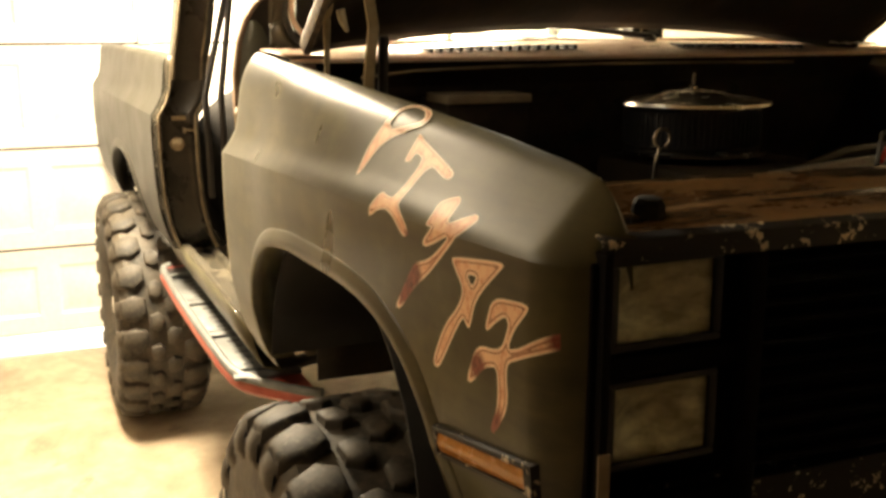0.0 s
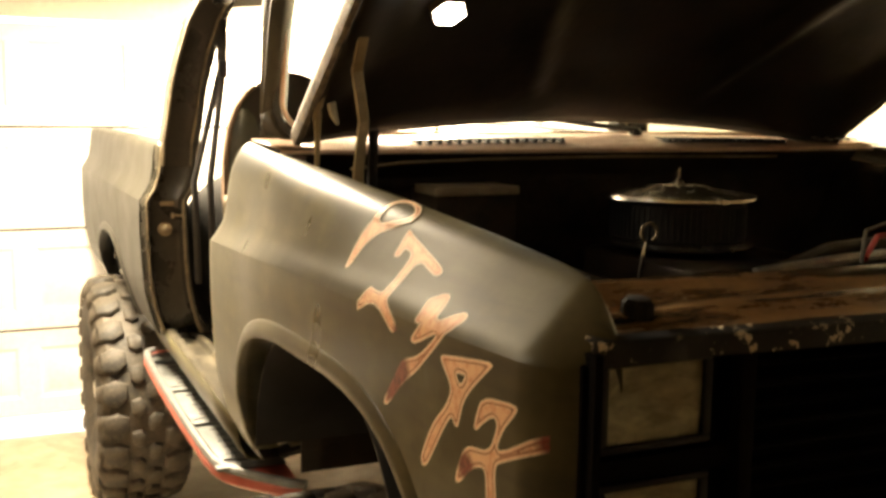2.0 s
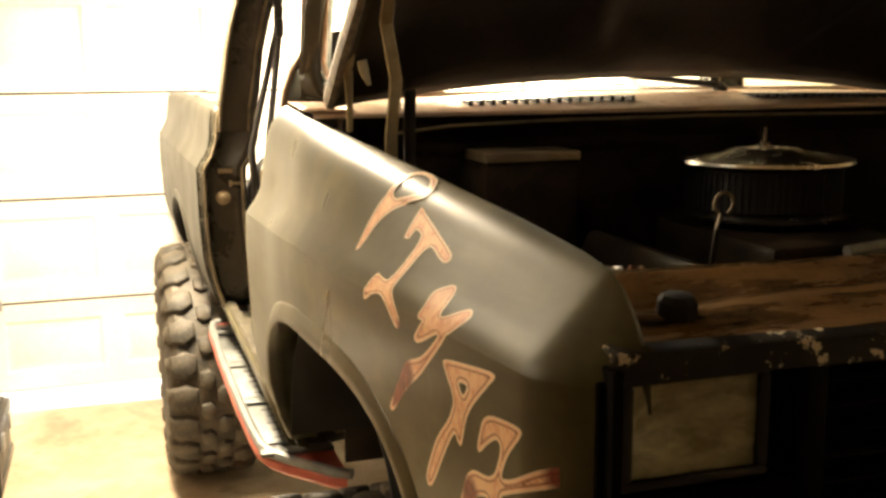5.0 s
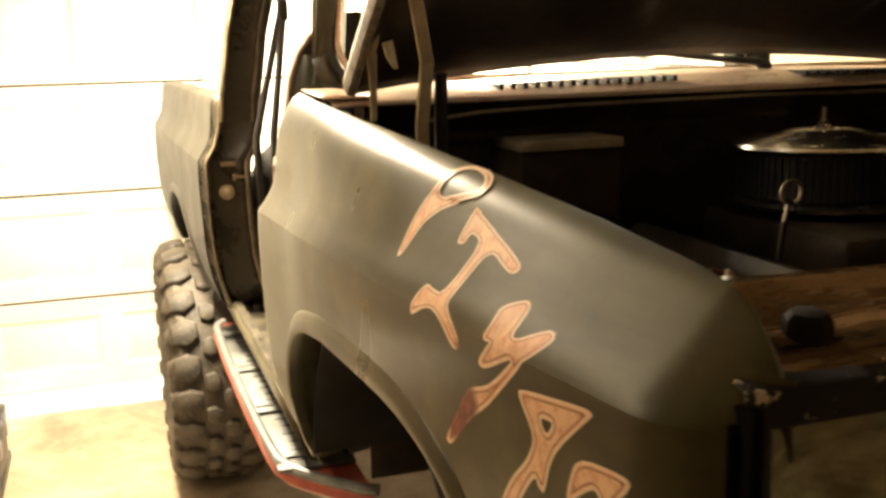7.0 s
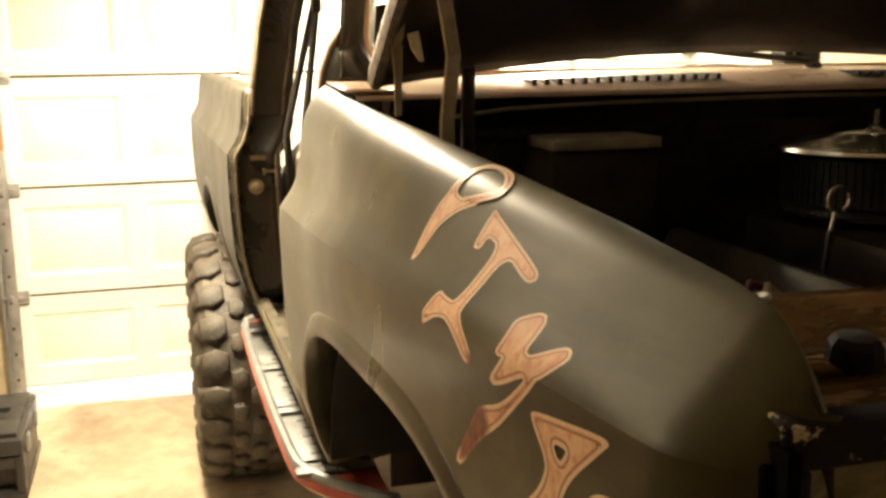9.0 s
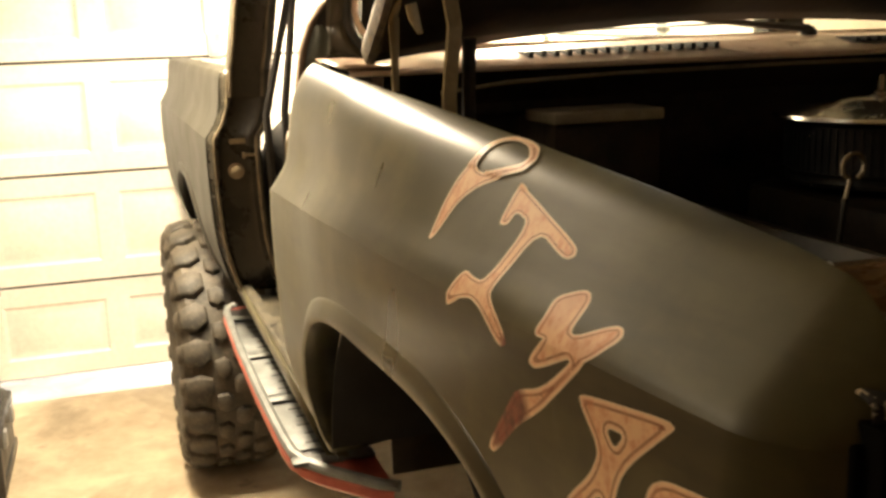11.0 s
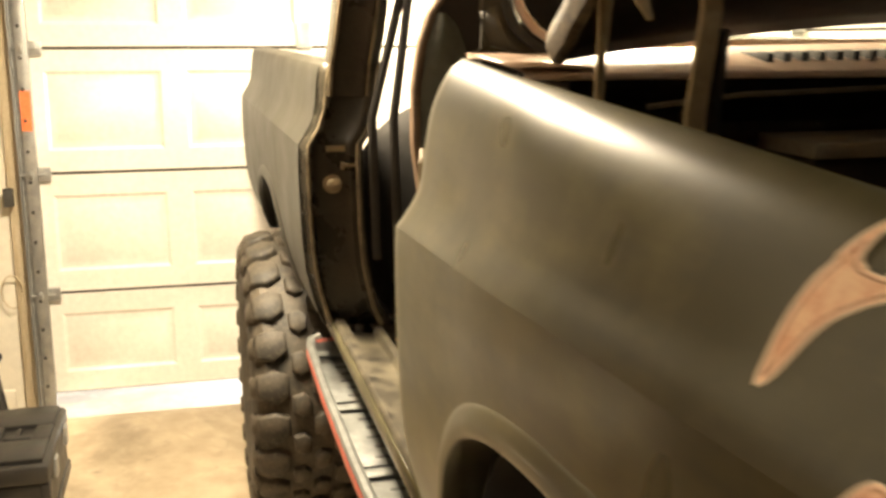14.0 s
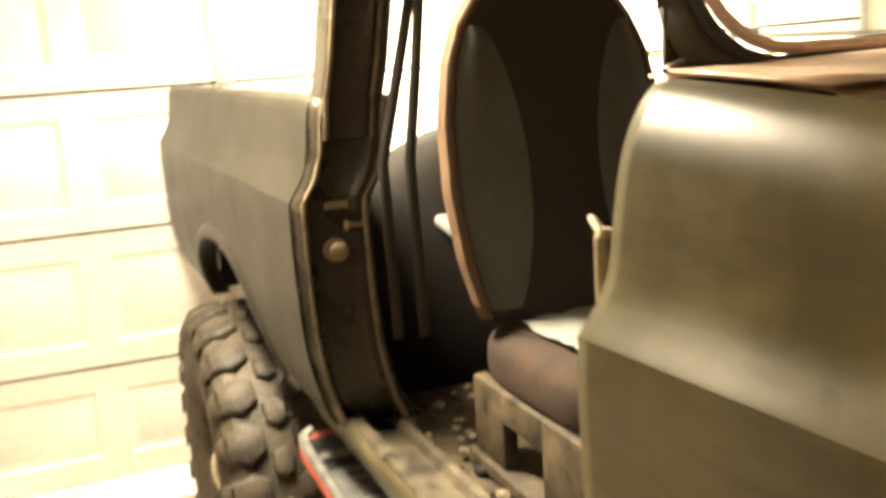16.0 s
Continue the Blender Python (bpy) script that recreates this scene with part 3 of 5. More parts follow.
# copper letters painted down the fender: outlines in y and height over the crease along the section
LETTERS = {
    "P": [(-0.870, 0.060), (-0.864, 0.126), (-0.870, 0.176), (-0.879, 0.200), (-0.888, 0.226), (-0.900, 0.254), (-0.921, 0.270), (-0.951, 0.272), (-0.981, 0.266), (-0.999, 0.246), (-0.993, 0.222), (-0.966, 0.206), (-0.924, 0.176), (-0.897, 0.140), (-0.882, 0.070)],
    "I": [(-0.996, 0.206), (-1.020, 0.198), (-1.137, 0.150), (-1.143, 0.134), (-1.134, 0.124), (-1.119, 0.126), (-1.071, 0.148), (-1.053, 0.042), (-1.056, 0.026), (-1.107, -0.018), (-1.089, -0.028), (-1.044, 0.002), (-1.020, 0.010), (-0.987, -0.008), (-0.966, -0.016), (-0.984, 0.048), (-1.008, 0.042), (-1.032, 0.042), (-1.047, 0.152), (-1.017, 0.162), (-1.014, 0.136), (-0.999, 0.132), (-0.996, 0.146)],
    "M": [(-1.150, 0.068), (-1.178, 0.094), (-1.190, 0.096), (-1.198, 0.082), (-1.198, 0.020), (-1.242, 0.068), (-1.254, 0.068), (-1.260, 0.052), (-1.238, 0.002), (-1.196, -0.038), (-1.167, -0.064), (-1.122, -0.094), (-1.074, -0.140), (-1.059, -0.136), (-1.107, -0.076), (-1.122, -0.058), (-1.170, -0.042), (-1.222, 0.002), (-1.156, -0.030), (-1.142, -0.024), (-1.170, 0.005), (-1.156, 0.002), (-1.150, 0.008), (-1.153, 0.036)],
    "A": [(-1.224, -0.032), (-1.236, -0.026), (-1.341, -0.012), (-1.350, -0.016), (-1.341, -0.024), (-1.287, -0.074), (-1.272, -0.118), (-1.263, -0.116), (-1.254, -0.104), (-1.191, -0.194), (-1.176, -0.200), (-1.170, -0.188), (-1.206, -0.128), (-1.242, -0.094), (-1.257, -0.066)],
    "X": [(-1.326, -0.060), (-1.398, -0.052), (-1.404, -0.060), (-1.374, -0.092), (-1.359, -0.122), (-1.386, -0.112), (-1.428, -0.086), (-1.449, -0.078), (-1.455, -0.088), (-1.446, -0.100), (-1.380, -0.130), (-1.356, -0.142), (-1.359, -0.200), (-1.326, -0.248), (-1.314, -0.246), (-1.335, -0.202), (-1.335, -0.152), (-1.308, -0.160), (-1.272, -0.194), (-1.260, -0.192), (-1.287, -0.134), (-1.344, -0.128), (-1.362, -0.088), (-1.353, -0.080), (-1.332, -0.094), (-1.314, -0.110), (-1.308, -0.104)],
}
HOLES = {
    "P": [(-0.897, 0.200), (-0.900, 0.230), (-0.914, 0.256), (-0.938, 0.264), (-0.966, 0.259), (-0.984, 0.244), (-0.978, 0.229), (-0.955, 0.217), (-0.924, 0.199)],
    "A": [(-1.266, -0.044), (-1.290, -0.042), (-1.278, -0.058)],
}


def rounded(points, rounds=2):
    for _ in range(rounds):
        points = [q for a, b in zip(points, points[1:] + points[:1]) for q in ((0.8 * a[0] + 0.2 * b[0], 0.8 * a[1] + 0.2 * b[1]), (0.2 * a[0] + 0.8 * b[0], 0.2 * a[1] + 0.8 * b[1]))]
    return points


# dark red runs at the letters' tips: y, height and size
BLOTS = [(-1.092, -0.098, 0.052), (-1.116, -0.074, 0.040), (-1.106, -0.024, 0.022), (-0.962, -0.018, 0.014), (-1.320, -0.240, 0.050), (-1.446, -0.090, 0.028), (-1.290, -0.165, 0.030)]


def letter_mesh(outline, hole, out):
    bm = bmesh.new()
    edges = []
    for loop in (outline, hole):
        if loop:
            vs = [bm.verts.new((0, y, v)) for y, v in rounded(loop)]
            edges += [bm.edges.new((a, b)) for a, b in zip(vs, vs[1:] + vs[:1])]
    bmesh.ops.triangle_fill(bm, edges=edges, use_beauty=True, use_dissolve=False)
    for axis, lo, hi in (((0, 1, 0), -1.50, -0.84), ((0, 0, 1), -0.24, 0.30)):
        at = lo
        while at < hi:
            p = (0, at, 0) if axis[1] else (0, 0, at)
            bmesh.ops.bisect_plane(bm, geom=bm.verts[:] + bm.edges[:] + bm.faces[:], plane_co=p, plane_no=axis, dist=1e-5)
            at += 0.004
    loops = [np.array(rounded(l)) for l in (outline, hole) if l]
    a, b = np.concatenate(loops), np.concatenate([np.roll(l, -1, 0) for l in loops])
    rim = bm.verts.layers.float.new("rim")
    blot = bm.verts.layers.float.new("blot")
    for v in bm.verts:
        p = np.array((v.co.y, v.co.z))
        q = np.clip(((p - a) * (b - a)).sum(1) / ((b - a) ** 2).sum(1).clip(1e-12), 0, 1)
        v[rim] = min(float(np.hypot(*(a + (b - a) * q[:, None] - p).T).min()) / 0.014, 1.0)
        v[blot] = max(0.0, *(1.0 - math.hypot(v.co.y - y, v.co.z - h) / size for y, h, size in BLOTS))
        v.co = skin(v.co.y, v.co.z, out)
    return bm


for key, outline in LETTERS.items():
    part("painted_letter", letter_mesh(outline, HOLES.get(key), 0.0021), COPPER, fenders[0], "copper painted letter", 60)

# side marker with its black frame
marker = part("side_marker", bmesh.new(), AMBER, truck, "amber side marker in a chipped black frame")
bm = bmesh.new()


def marker_rect(y0, y1, v0, v1, out):
    return [skin(y, v + 0.13 * (-1.175 - y), out) for y, v in ((y0, v0), (y1, v0), (y1, v1), (y0, v1))]


outer, inner, deep = marker_rect(-1.172, -1.412, -0.334, -0.290, 0.012), marker_rect(-1.182, -1.400, -0.328, -0.296, 0.012), marker_rect(-1.182, -1.400, -0.328, -0.296, 0.006)
base_ring = marker_rect(-1.168, -1.416, -0.338, -0.286, -0.002)
loops = [[bm.verts.new(p) for p in ring] for ring in (base_ring, outer, inner, deep)]
for a, b in zip(loops, loops[1:]):
    for k in range(4):
        bm.faces.new((a[k], a[(k + 1) % 4], b[(k + 1) % 4], b[k]))
part("marker_frame", bm, CHIPS, marker, "chipped black marker frame")
bm = bmesh.new()
rows = []
for k in range(9):
    y = -1.182 - 0.218 * k / 8
    rows.append([skin(y, v + 0.13 * (-1.175 - y), 0.007 + 0.004 * math.sin(math.pi * j / 4)) for j, v in enumerate((-0.328, -0.320, -0.312, -0.304, -0.296))])
sheet(bm, rows)
part("marker_lens", bm, AMBER, marker, "amber lens")


# quarter panels with their rear arches and the door jambs
def quarter(y, v, out=0.0):
    """The rear quarter's skin; v as for the fender, up to the bed rail."""
    pts = [(0, 0), (0.026, 0.042), (0.036, 0.062), (0.042, 0.09), (0.050, 0.17), (0.056, 0.190), (0.070, 0.197), (0.120, 0.199)]
    if v > 0:
        ln = arc(pts)
        dx, dz = np.interp(v, ln, [a for a, _ in pts]), np.interp(v, ln, [b for _, b in pts])
    else:
        dx, dz = np.interp(-v, LEN_DOWN, [a for a, _ in DOWN]), np.interp(-v, LEN_DOWN, [b for _, b in DOWN])
    return Vector((dx - 0.018 - 0.014 * (y - 1.1) - out, y, CREASE - 0.004 + dz))


REAR_ARCH = (2.06, 0.52, -0.215, -0.62, 2.4)
for flip in (False, True):
    bm = bmesh.new()
    ys = sorted({1.112, 1.12, 3.10} | {1.14 + 0.04 * k for k in range(49)} | {REAR_ARCH[0] - REAR_ARCH[1] * math.cos(a * 0.08) for a in range(40)})
    rows = []
    for y in ys:
        foot = arch_v(y, *REAR_ARCH)
        foot = max(-0.47 if foot is None else foot, -0.47)
        low = [foot - foot * (k / 12) for k in range(12)]
        col = [quarter(y, v) for v in low + [0.0, 0.014, 0.03, 0.05, 0.075, 0.11, 0.15, 0.18, 0.197, 0.205, 0.217, 0.24, 0.277]]
        col.append(col[-1] + Vector((0, 0, -0.05)))
        rows.append([mirror(p) if flip else p for p in col])
    sheet(bm, rows)
    q = thick(part("quarter_panel", bm, SATIN_DARKENED, truck, "dusty satin black rear quarter panel, darkened against the near lamp", 24), 0.003, 0.0)
    thick(part("arch_lip", arch_lip(flip, REAR_ARCH, quarter), SATIN_DARKENED, q, "", 40), 0.002, 0.0)
    # bed side lining and tail face
    side = (lambda a, b: (WIDE - b, WIDE - a)) if flip else (lambda a, b: (a, b))
    bm = bmesh.new()
    box(bm, *side(0.10, 0.13), 1.2, 3.08, 0.95, 1.585, 0.004)
    part("bed_side", bm, DOORW if flip else BLACK, truck, "pale grey bed side lining" if flip else "")
    bm = bmesh.new()
    box(bm, *side(0.02, 0.16), 3.06, 3.10, 0.95, 1.59, 0.01)
    part("tail_face", bm, SATIN_DARKENED, truck)
    for y0, half, top in ((-0.70, 0.47, 1.29), (2.06, 0.52, 1.22)):
        bm = bmesh.new()
        rows = []
        for k in range(1, 16):
            a = math.pi * k / 16
            y, z = y0 + half * math.cos(a), 0.80 + (top - 0.80 + 0.03) * math.sin(a) ** 0.7
            rows.append([(mirror((x, y, z)) if flip else Vector((x, y, z))) for x in (0.045, 0.25, 0.46)])
        sheet(bm, rows)
        thick(part("wheel_well", bm, SOOT, truck, "dark wheel well liner"), 0.006, 0.0)


def pillar(bm, path, width, depth, shear=0.0):
    """A pressed pillar: a bevelled bar whose section is width (x) by depth (y)."""
    rows = []
    for p in path:
        x, y, z = p
        rows.append([Vector((x + dx * width + shear * dy * depth, y + dy * depth, z)) for dx, dy in ((-0.5, -0.42), (-0.42, -0.5), (0.42, -0.5), (0.5, -0.42), (0.5, 0.42), (0.42, 0.5), (-0.42, 0.5), (-0.5, 0.42), (-0.5, -0.42))])
    sheet(bm, rows)
    bmesh.ops.remove_doubles(bm, verts=bm.verts, dist=1e-5)
    return bm


for flip in (False, True):
    fx = (lambda p: mirror(p)) if flip else (lambda p: Vector(p))
    # jamb face turned to the front, following the flank's section
    bm = bmesh.new()
    outer_edge = [quarter(1.112, v) + Vector((0.003, 0, 0)) for v in (-0.47, -0.42, -0.36, -0.3, -0.2, -0.1, -0.03, 0.0, 0.02, 0.05, 0.1, 0.15, 0.185)]
    outer_edge.append(outer_edge[-1] + Vector((0.006, 0, 0.022)))
    rows = []
    for p in outer_edge:
        wide = 0.150 + 0.03 * max(0.0, (1.0 - p.z) / 0.1)
        rows.append([fx((p.x, 1.112, p.z)), fx((p.x + 0.012, 1.094, p.z)), fx((p.x + 0.022, 1.096, p.z)), fx((p.x + 0.030, 1.112, p.z)), fx((p.x + wide * 0.7, 1.100, p.z)), fx((p.x + wide * 0.8, 1.088, p.z)), fx((p.x + wide, 1.088, p.z)), fx((p.x + wide + 0.01, 1.20, p.z))])
    sheet(bm, rows)
    jamb = thick(part("door_jamb", bm, JAMB, truck, "dusty black door jamb with weather strip and striker bolt", 35), 0.004, 0.0)
    bm = bmesh.new()
    sweep(bm, [fx((p.x + 0.017, 1.089, p.z)) for p in outer_edge], 0.005, 8)
    sweep(bm, [fx((p.x + 0.138, 1.082, p.z)) for p in outer_edge], 0.006, 8)
    part("weather_strip", bm, STRIP, jamb, "dusty worn rubber weather strip, paled further for its reflection")
    if not flip:
        bm = bmesh.new()
        m = pose(0.060, 1.101, 1.305, 90)
        lathe(bm, [(0.024, 0), (0.024, 0.004), (0.013, 0.006), (0.013, 0.03), (0.018, 0.031), (0.018, 0.037), (0.008, 0.040)], 20, m)
        part("striker_bolt", bm, RUST, jamb, "round steel striker bolt")
        bm = bmesh.new()
        box(bm, 0.085, 0.120, 1.080, 1.100, 1.348, 1.356, 0.002)
        box(bm, 0.080, 0.088, 1.076, 1.100, 1.342, 1.360, 0.002)
        part("latch_tab", bm, RUST, jamb, "small bare steel tab")
        part("data_plate", boxes((0.045, 0.110, 1.0955, 1.0985, 1.385, 1.400), bevel=0.0005), RUST, jamb, "small tarnished plate")
    # B pillar and roof rail
    line = [(0.112, 1.14, 1.52), (0.118, 1.136, 1.60), (0.128, 1.125, 1.66), (0.143, 1.115, 1.78), (0.171, 1.10, 1.90), (0.200, 1.08, 2.00), (0.232, 1.045, 2.07)]
    part("rear_pillar", pillar(bmesh.new(), [fx(p) for p in line], 0.125, 0.10), JAMB, truck, "black roof pillar", 40)
    bm = bmesh.new()
    for off, rad in ((-0.056, 0.006), (0.036, 0.005)):
        sweep(bm, [fx((p[0] + off, p[1] - 0.055, p[2])) for p in line], rad, 8)
    part("pillar_seal", bm, STRIP, truck, "dusty rubber door seal, paled further for its reflection")
    # A pillar
    line = [(0.176, 0.090, 1.630), (0.184, 0.100, 1.70), (0.196, 0.118, 1.80), (0.212, 0.140, 1.92), (0.232, 0.170, 2.02), (0.262, 0.205, 2.085)]
    part("front_pillar", pillar(bmesh.new(), [fx(p) for p in line], 0.040, 0.070, -0.65 if flip else 0.65), PILLAR, truck, "dusty grey-black windscreen pillar", 40)
    part("hinge_pillar", pillar(bmesh.new(), [fx((0.185, 0.075, z)) for z in (0.90, 1.3, 1.648)], 0.05, 0.10, -0.65 if flip else 0.65), JAMB, truck, "black door hinge pillar")
    rail = [(0.285, 0.222, 2.085), (0.280, 0.45, 2.115), (0.262, 0.80, 2.118), (0.248, 1.0, 2.095), (0.240, 1.06, 2.06)]
    part("roof_rail", sweep(bmesh.new(), [fx(p) for p in rail], 0.045, 10), JAMB, truck)

bm = bmesh.new()
rows = []
for k in range(13):
    x = 0.22 + (WIDE - 0.44) * k / 12
    crown = 0.05 * (1 - ((x - 1.0) / 0.78) ** 2)
    rows.append([(x, y, 2.105 + dz + crown) for y, dz in ((0.20, -0.03), (0.27, 0.0), (0.70, 0.02), (1.10, 0.0), (1.16, -0.05))])
thick(part("roof", sheet(bm, rows), PAINT, truck, "short flat black cab roof"), 0.02, 0.0)


# cab floor, sills, rockers
for flip in (False, True):
    fx = (lambda p: mirror(p)) if flip else (lambda p: Vector(p))
    bm = bmesh.new()
    prof = [(0.050, 0.955), (0.058, 0.900), (0.075, 0.860), (0.120, 0.850)]
    sheet(bm, [[fx((x, y, z)) for x, z in prof] for y in (-0.02, 0.3, 0.7, 1.12, 1.40)])
    thick(part("rocker_panel", bm, PAINT, truck), 0.004, 0.0)
    bm = bmesh.new()
    prof = [(0.052, 0.950), (0.062, 0.960), (0.080, 0.958), (0.088, 0.925), (0.155, 0.915), (0.162, 0.932), (0.176, 0.934), (0.185, 0.900)]
    sheet(bm, [[fx((x, y, z)) for x, z in prof] for y in (-0.02, 0.2, 0.45, 0.7, 0.95, 1.09)])
    thick(part("door_sill", bm, SILL, truck, "scuffed door sill with bare metal patches"), 0.003, 0.0)
bm = bmesh.new()
rows = []
rnd = random.Random(4)
for i in range(45):
    y = -0.05 + 3.1 * i / 44
    rows.append([(0.18 + 1.64 * k / 40, y, 0.895 + 0.012 * noise.noise((k * 0.45, i * 0.45, 0)) + (0.10 if 0.9 < 0.18 + 1.64 * k / 40 < 1.1 and y < 1.0 else 0.0)) for k in range(41)])
thick(part("floor_pan", sheet(bm, rows), MUD, truck, "muddy bare cab floor"), 0.01)

# nerf step: a rounded board with raised treads, grey on top and red along the edge
step = part("side_step", bmesh.new(), RED, truck, "grey side step with a faded red edge and cut-out treads")
STEP_OUT = [(0.195, -0.085), (0.160, -0.060), (0.120, -0.010), (0.072, 0.050), (0.038, 0.105), (0.022, 0.160), (0.016, 0.26), (0.010, 0.60), (0.010, 1.00), (0.016, 1.40), (0.026, 1.46), (0.050, 1.485)]


def step_mesh(inset, z0, z1, bevel):
    bm = bmesh.new()
    rows = []
    for x, y in STEP_OUT:
        xo = x + inset
        rows.append([(0.20, y, z0), (xo + bevel, y, z0), (xo, y, z0 + bevel), (xo, y, z1 - bevel), (xo + bevel, y, z1), (0.20, y, z1)])
    return sheet(bm, rows)


part("red_edge", step_mesh(0.0, 0.755, 0.792, 0.010), RED, step, "faded red step edge")
part("step_rim", sweep(bmesh.new(), [(x + 0.012, y, 0.796) for x, y in STEP_OUT], 0.013, 8), STEP, step, "scuffed grey rim")
part("step_deck", boxes((0.028, 0.200, 0.14, 1.44, 0.770, 0.795), bevel=0.003), BLACK, step, "dark recessed deck")
for y0, y1 in ((0.16, 0.46), (0.54, 0.84), (0.92, 1.22)):
    bm = bmesh.new()
    box(bm, 0.030, 0.132, y0, y1, 0.795, 0.802, 0.003)
    pad_ob = part("tread_pad", bm, STEP, step, "worn grey tread pad")
    for k in range(5):
        y = y0 + 0.04 + (y1 - y0 - 0.08) * k / 4
        part("tread_cut_out", boxes((0.066 + 0.010 * (k % 2), 0.098 + 0.006 * (k % 3), y - 0.008, y + 0.004 + 0.004 * (k % 2), 0.800, 0.8032), bevel=0.0015), BLACK, step)
for y in (0.10, 0.50, 0.88, 1.30):
    bm = bmesh.new()
    box(bm, 0.02, 0.20, y - 0.020, y + 0.020, 0.794, 0.806, 0.005)
    part("cross_bar", bm, STEP, step)
for y in (0.25, 1.1):
    part("step_bracket", sweep(bmesh.new(), [(0.15, y, 0.76), (0.30, y, 0.78), (0.50, y, 0.82)], 0.02, 8), BLACK, step)

# chassis seen under the arches
for x in (0.55, 1.45):
    part("frame_rail", boxes((x - 0.035, x + 0.035, -1.35, 3.0, 0.74, 0.88), bevel=0.01), BAY, truck, "greasy black frame rail")
for y in (-0.70, 2.10):
    bm = bmesh.new()
    sweep(bm, [(0.2, y, 0.50), (0.7, y, 0.50), (1.3, y, 0.50), (1.8, y, 0.50)], 0.045, 12)
    lathe(bm, [(0.02, -0.15), (0.12, -0.1), (0.15, 0), (0.12, 0.1), (0.02, 0.15)], 16, pose(1.15, y, 0.50, 90))
    part("axle", bm, BAY, truck, "greasy black axle")
    for x in (0.55, 1.45):
        bm = bmesh.new()
        for k in range(5):
            w = 0.60 - 0.09 * k
            sweep(bm, [(x, y - w, 0.66 + 0.0 - 0.018 * k), (x, y - w / 2, 0.60 - 0.018 * k), (x, y, 0.585 - 0.018 * k), (x, y + w / 2, 0.60 - 0.018 * k), (x, y + w, 0.66 - 0.018 * k)], 0.022, 6, 0.3)
        part("leaf_spring", bm, BAY, truck)


# ---------------------------------------------------------------- wheels
def lug(bm, pts, r0, r1, taper):
    """A tread block: (angle, offset) corners on the drum, tapered towards its top."""
    ca, cw = sum(p[0] for p in pts) / len(pts), sum(p[1] for p in pts) / len(pts)
    rings = []
    for r_add, s in ((0.0, 1.0), (0.70, 1 - taper * 0.5), (0.90, 1 - taper * 1.0), (1.0, 1 - taper * 2.0)):
        ring = []
        for a, w in pts:
            a2, w2 = ca + (a - ca) * s, cw + (w - cw) * s
            drop = 0.055 * max(0.0, (abs(w2) - 0.12) / 0.06) ** 2
            r = r0 + (r1 - r0) * r_add - drop * 0.6
            ring.append(bm.verts.new((w2, r * math.cos(a2), r * math.sin(a2))))
        rings.append(ring)
    n = len(pts)
    for a, b in zip(rings, rings[1:]):
        for k in range(n):
            bm.faces.new((a[k], a[(k + 1) % n], b[(k + 1) % n], b[k]))
    bm.faces.new(rings[-1])


def tyre_mesh(radius=0.495):
    """A mud tyre round the x axis: carcass, broad staggered shoulder lugs and centre blocks."""
    bm = bmesh.new()
    r = radius - 0.022
    prof = [(0.205, -0.120), (0.225, -0.150), (0.290, -0.178), (0.350, -0.182), (r - 0.070, -0.178), (r - 0.030, -0.166), (r - 0.006, -0.140), (r, -0.08), (r, 0.08), (r - 0.006, 0.140), (r - 0.030, 0.166), (r - 0.070, 0.178), (0.350, 0.182), (0.290, 0.178), (0.225, 0.150), (0.205, 0.120)]
    m = Matrix(((0, 0, 1, 0), (1, 0, 0, 0), (0, 1, 0, 0), (0, 0, 0, 1)))
    lathe(bm, prof, 72, m)
    return bm


PITCH = 2 * math.pi / 23
SHOULDER = [(-0.26, 0.172), (0.34, 0.172), (0.46, 0.110), (0.22, 0.066), (-0.26, 0.070), (-0.40, 0.115)]
CENTRE = [(0.26, 0.062), (0.66, 0.060), (0.80, 0.030), (0.72, 0.004), (0.34, 0.003), (0.18, 0.026)]


def block_mesh(side, outline, radius, biter):
    """One tread block at the drum's foot; shoulder blocks run on as a biter on the sidewall."""
    bm = bmesh.new()
    lug(bm, [(a * PITCH, side * w) for a, w in outline], 0.461, radius, 0.12)
    if biter:
        rows = []
        for w, rr in ((0.176, 0.388), (0.189, 0.412), (0.186, 0.440), (0.172, 0.462)):
            rows.append([(side * (w - (0.008 if d in (-0.24, 0.32) else 0.0)), rr * math.cos(d * PITCH), rr * math.sin(d * PITCH)) for d in (-0.24, -0.17, 0.25, 0.32)])
        sheet(bm, rows)
    return bm


def rim_mesh():
    bm = bmesh.new()
    m = Matrix(((0, 0, 1, 0), (1, 0, 0, 0), (0, 1, 0, 0), (0, 0, 0, 1)))
    lathe(bm, [(0.06, -0.10), (0.07, -0.095), (0.12, -0.06), (0.17, -0.05), (0.195, -0.09), (0.212, -0.130), (0.222, -0.140), (0.222, 0.130), (0.10, 0.12)], 40, m)
    return bm


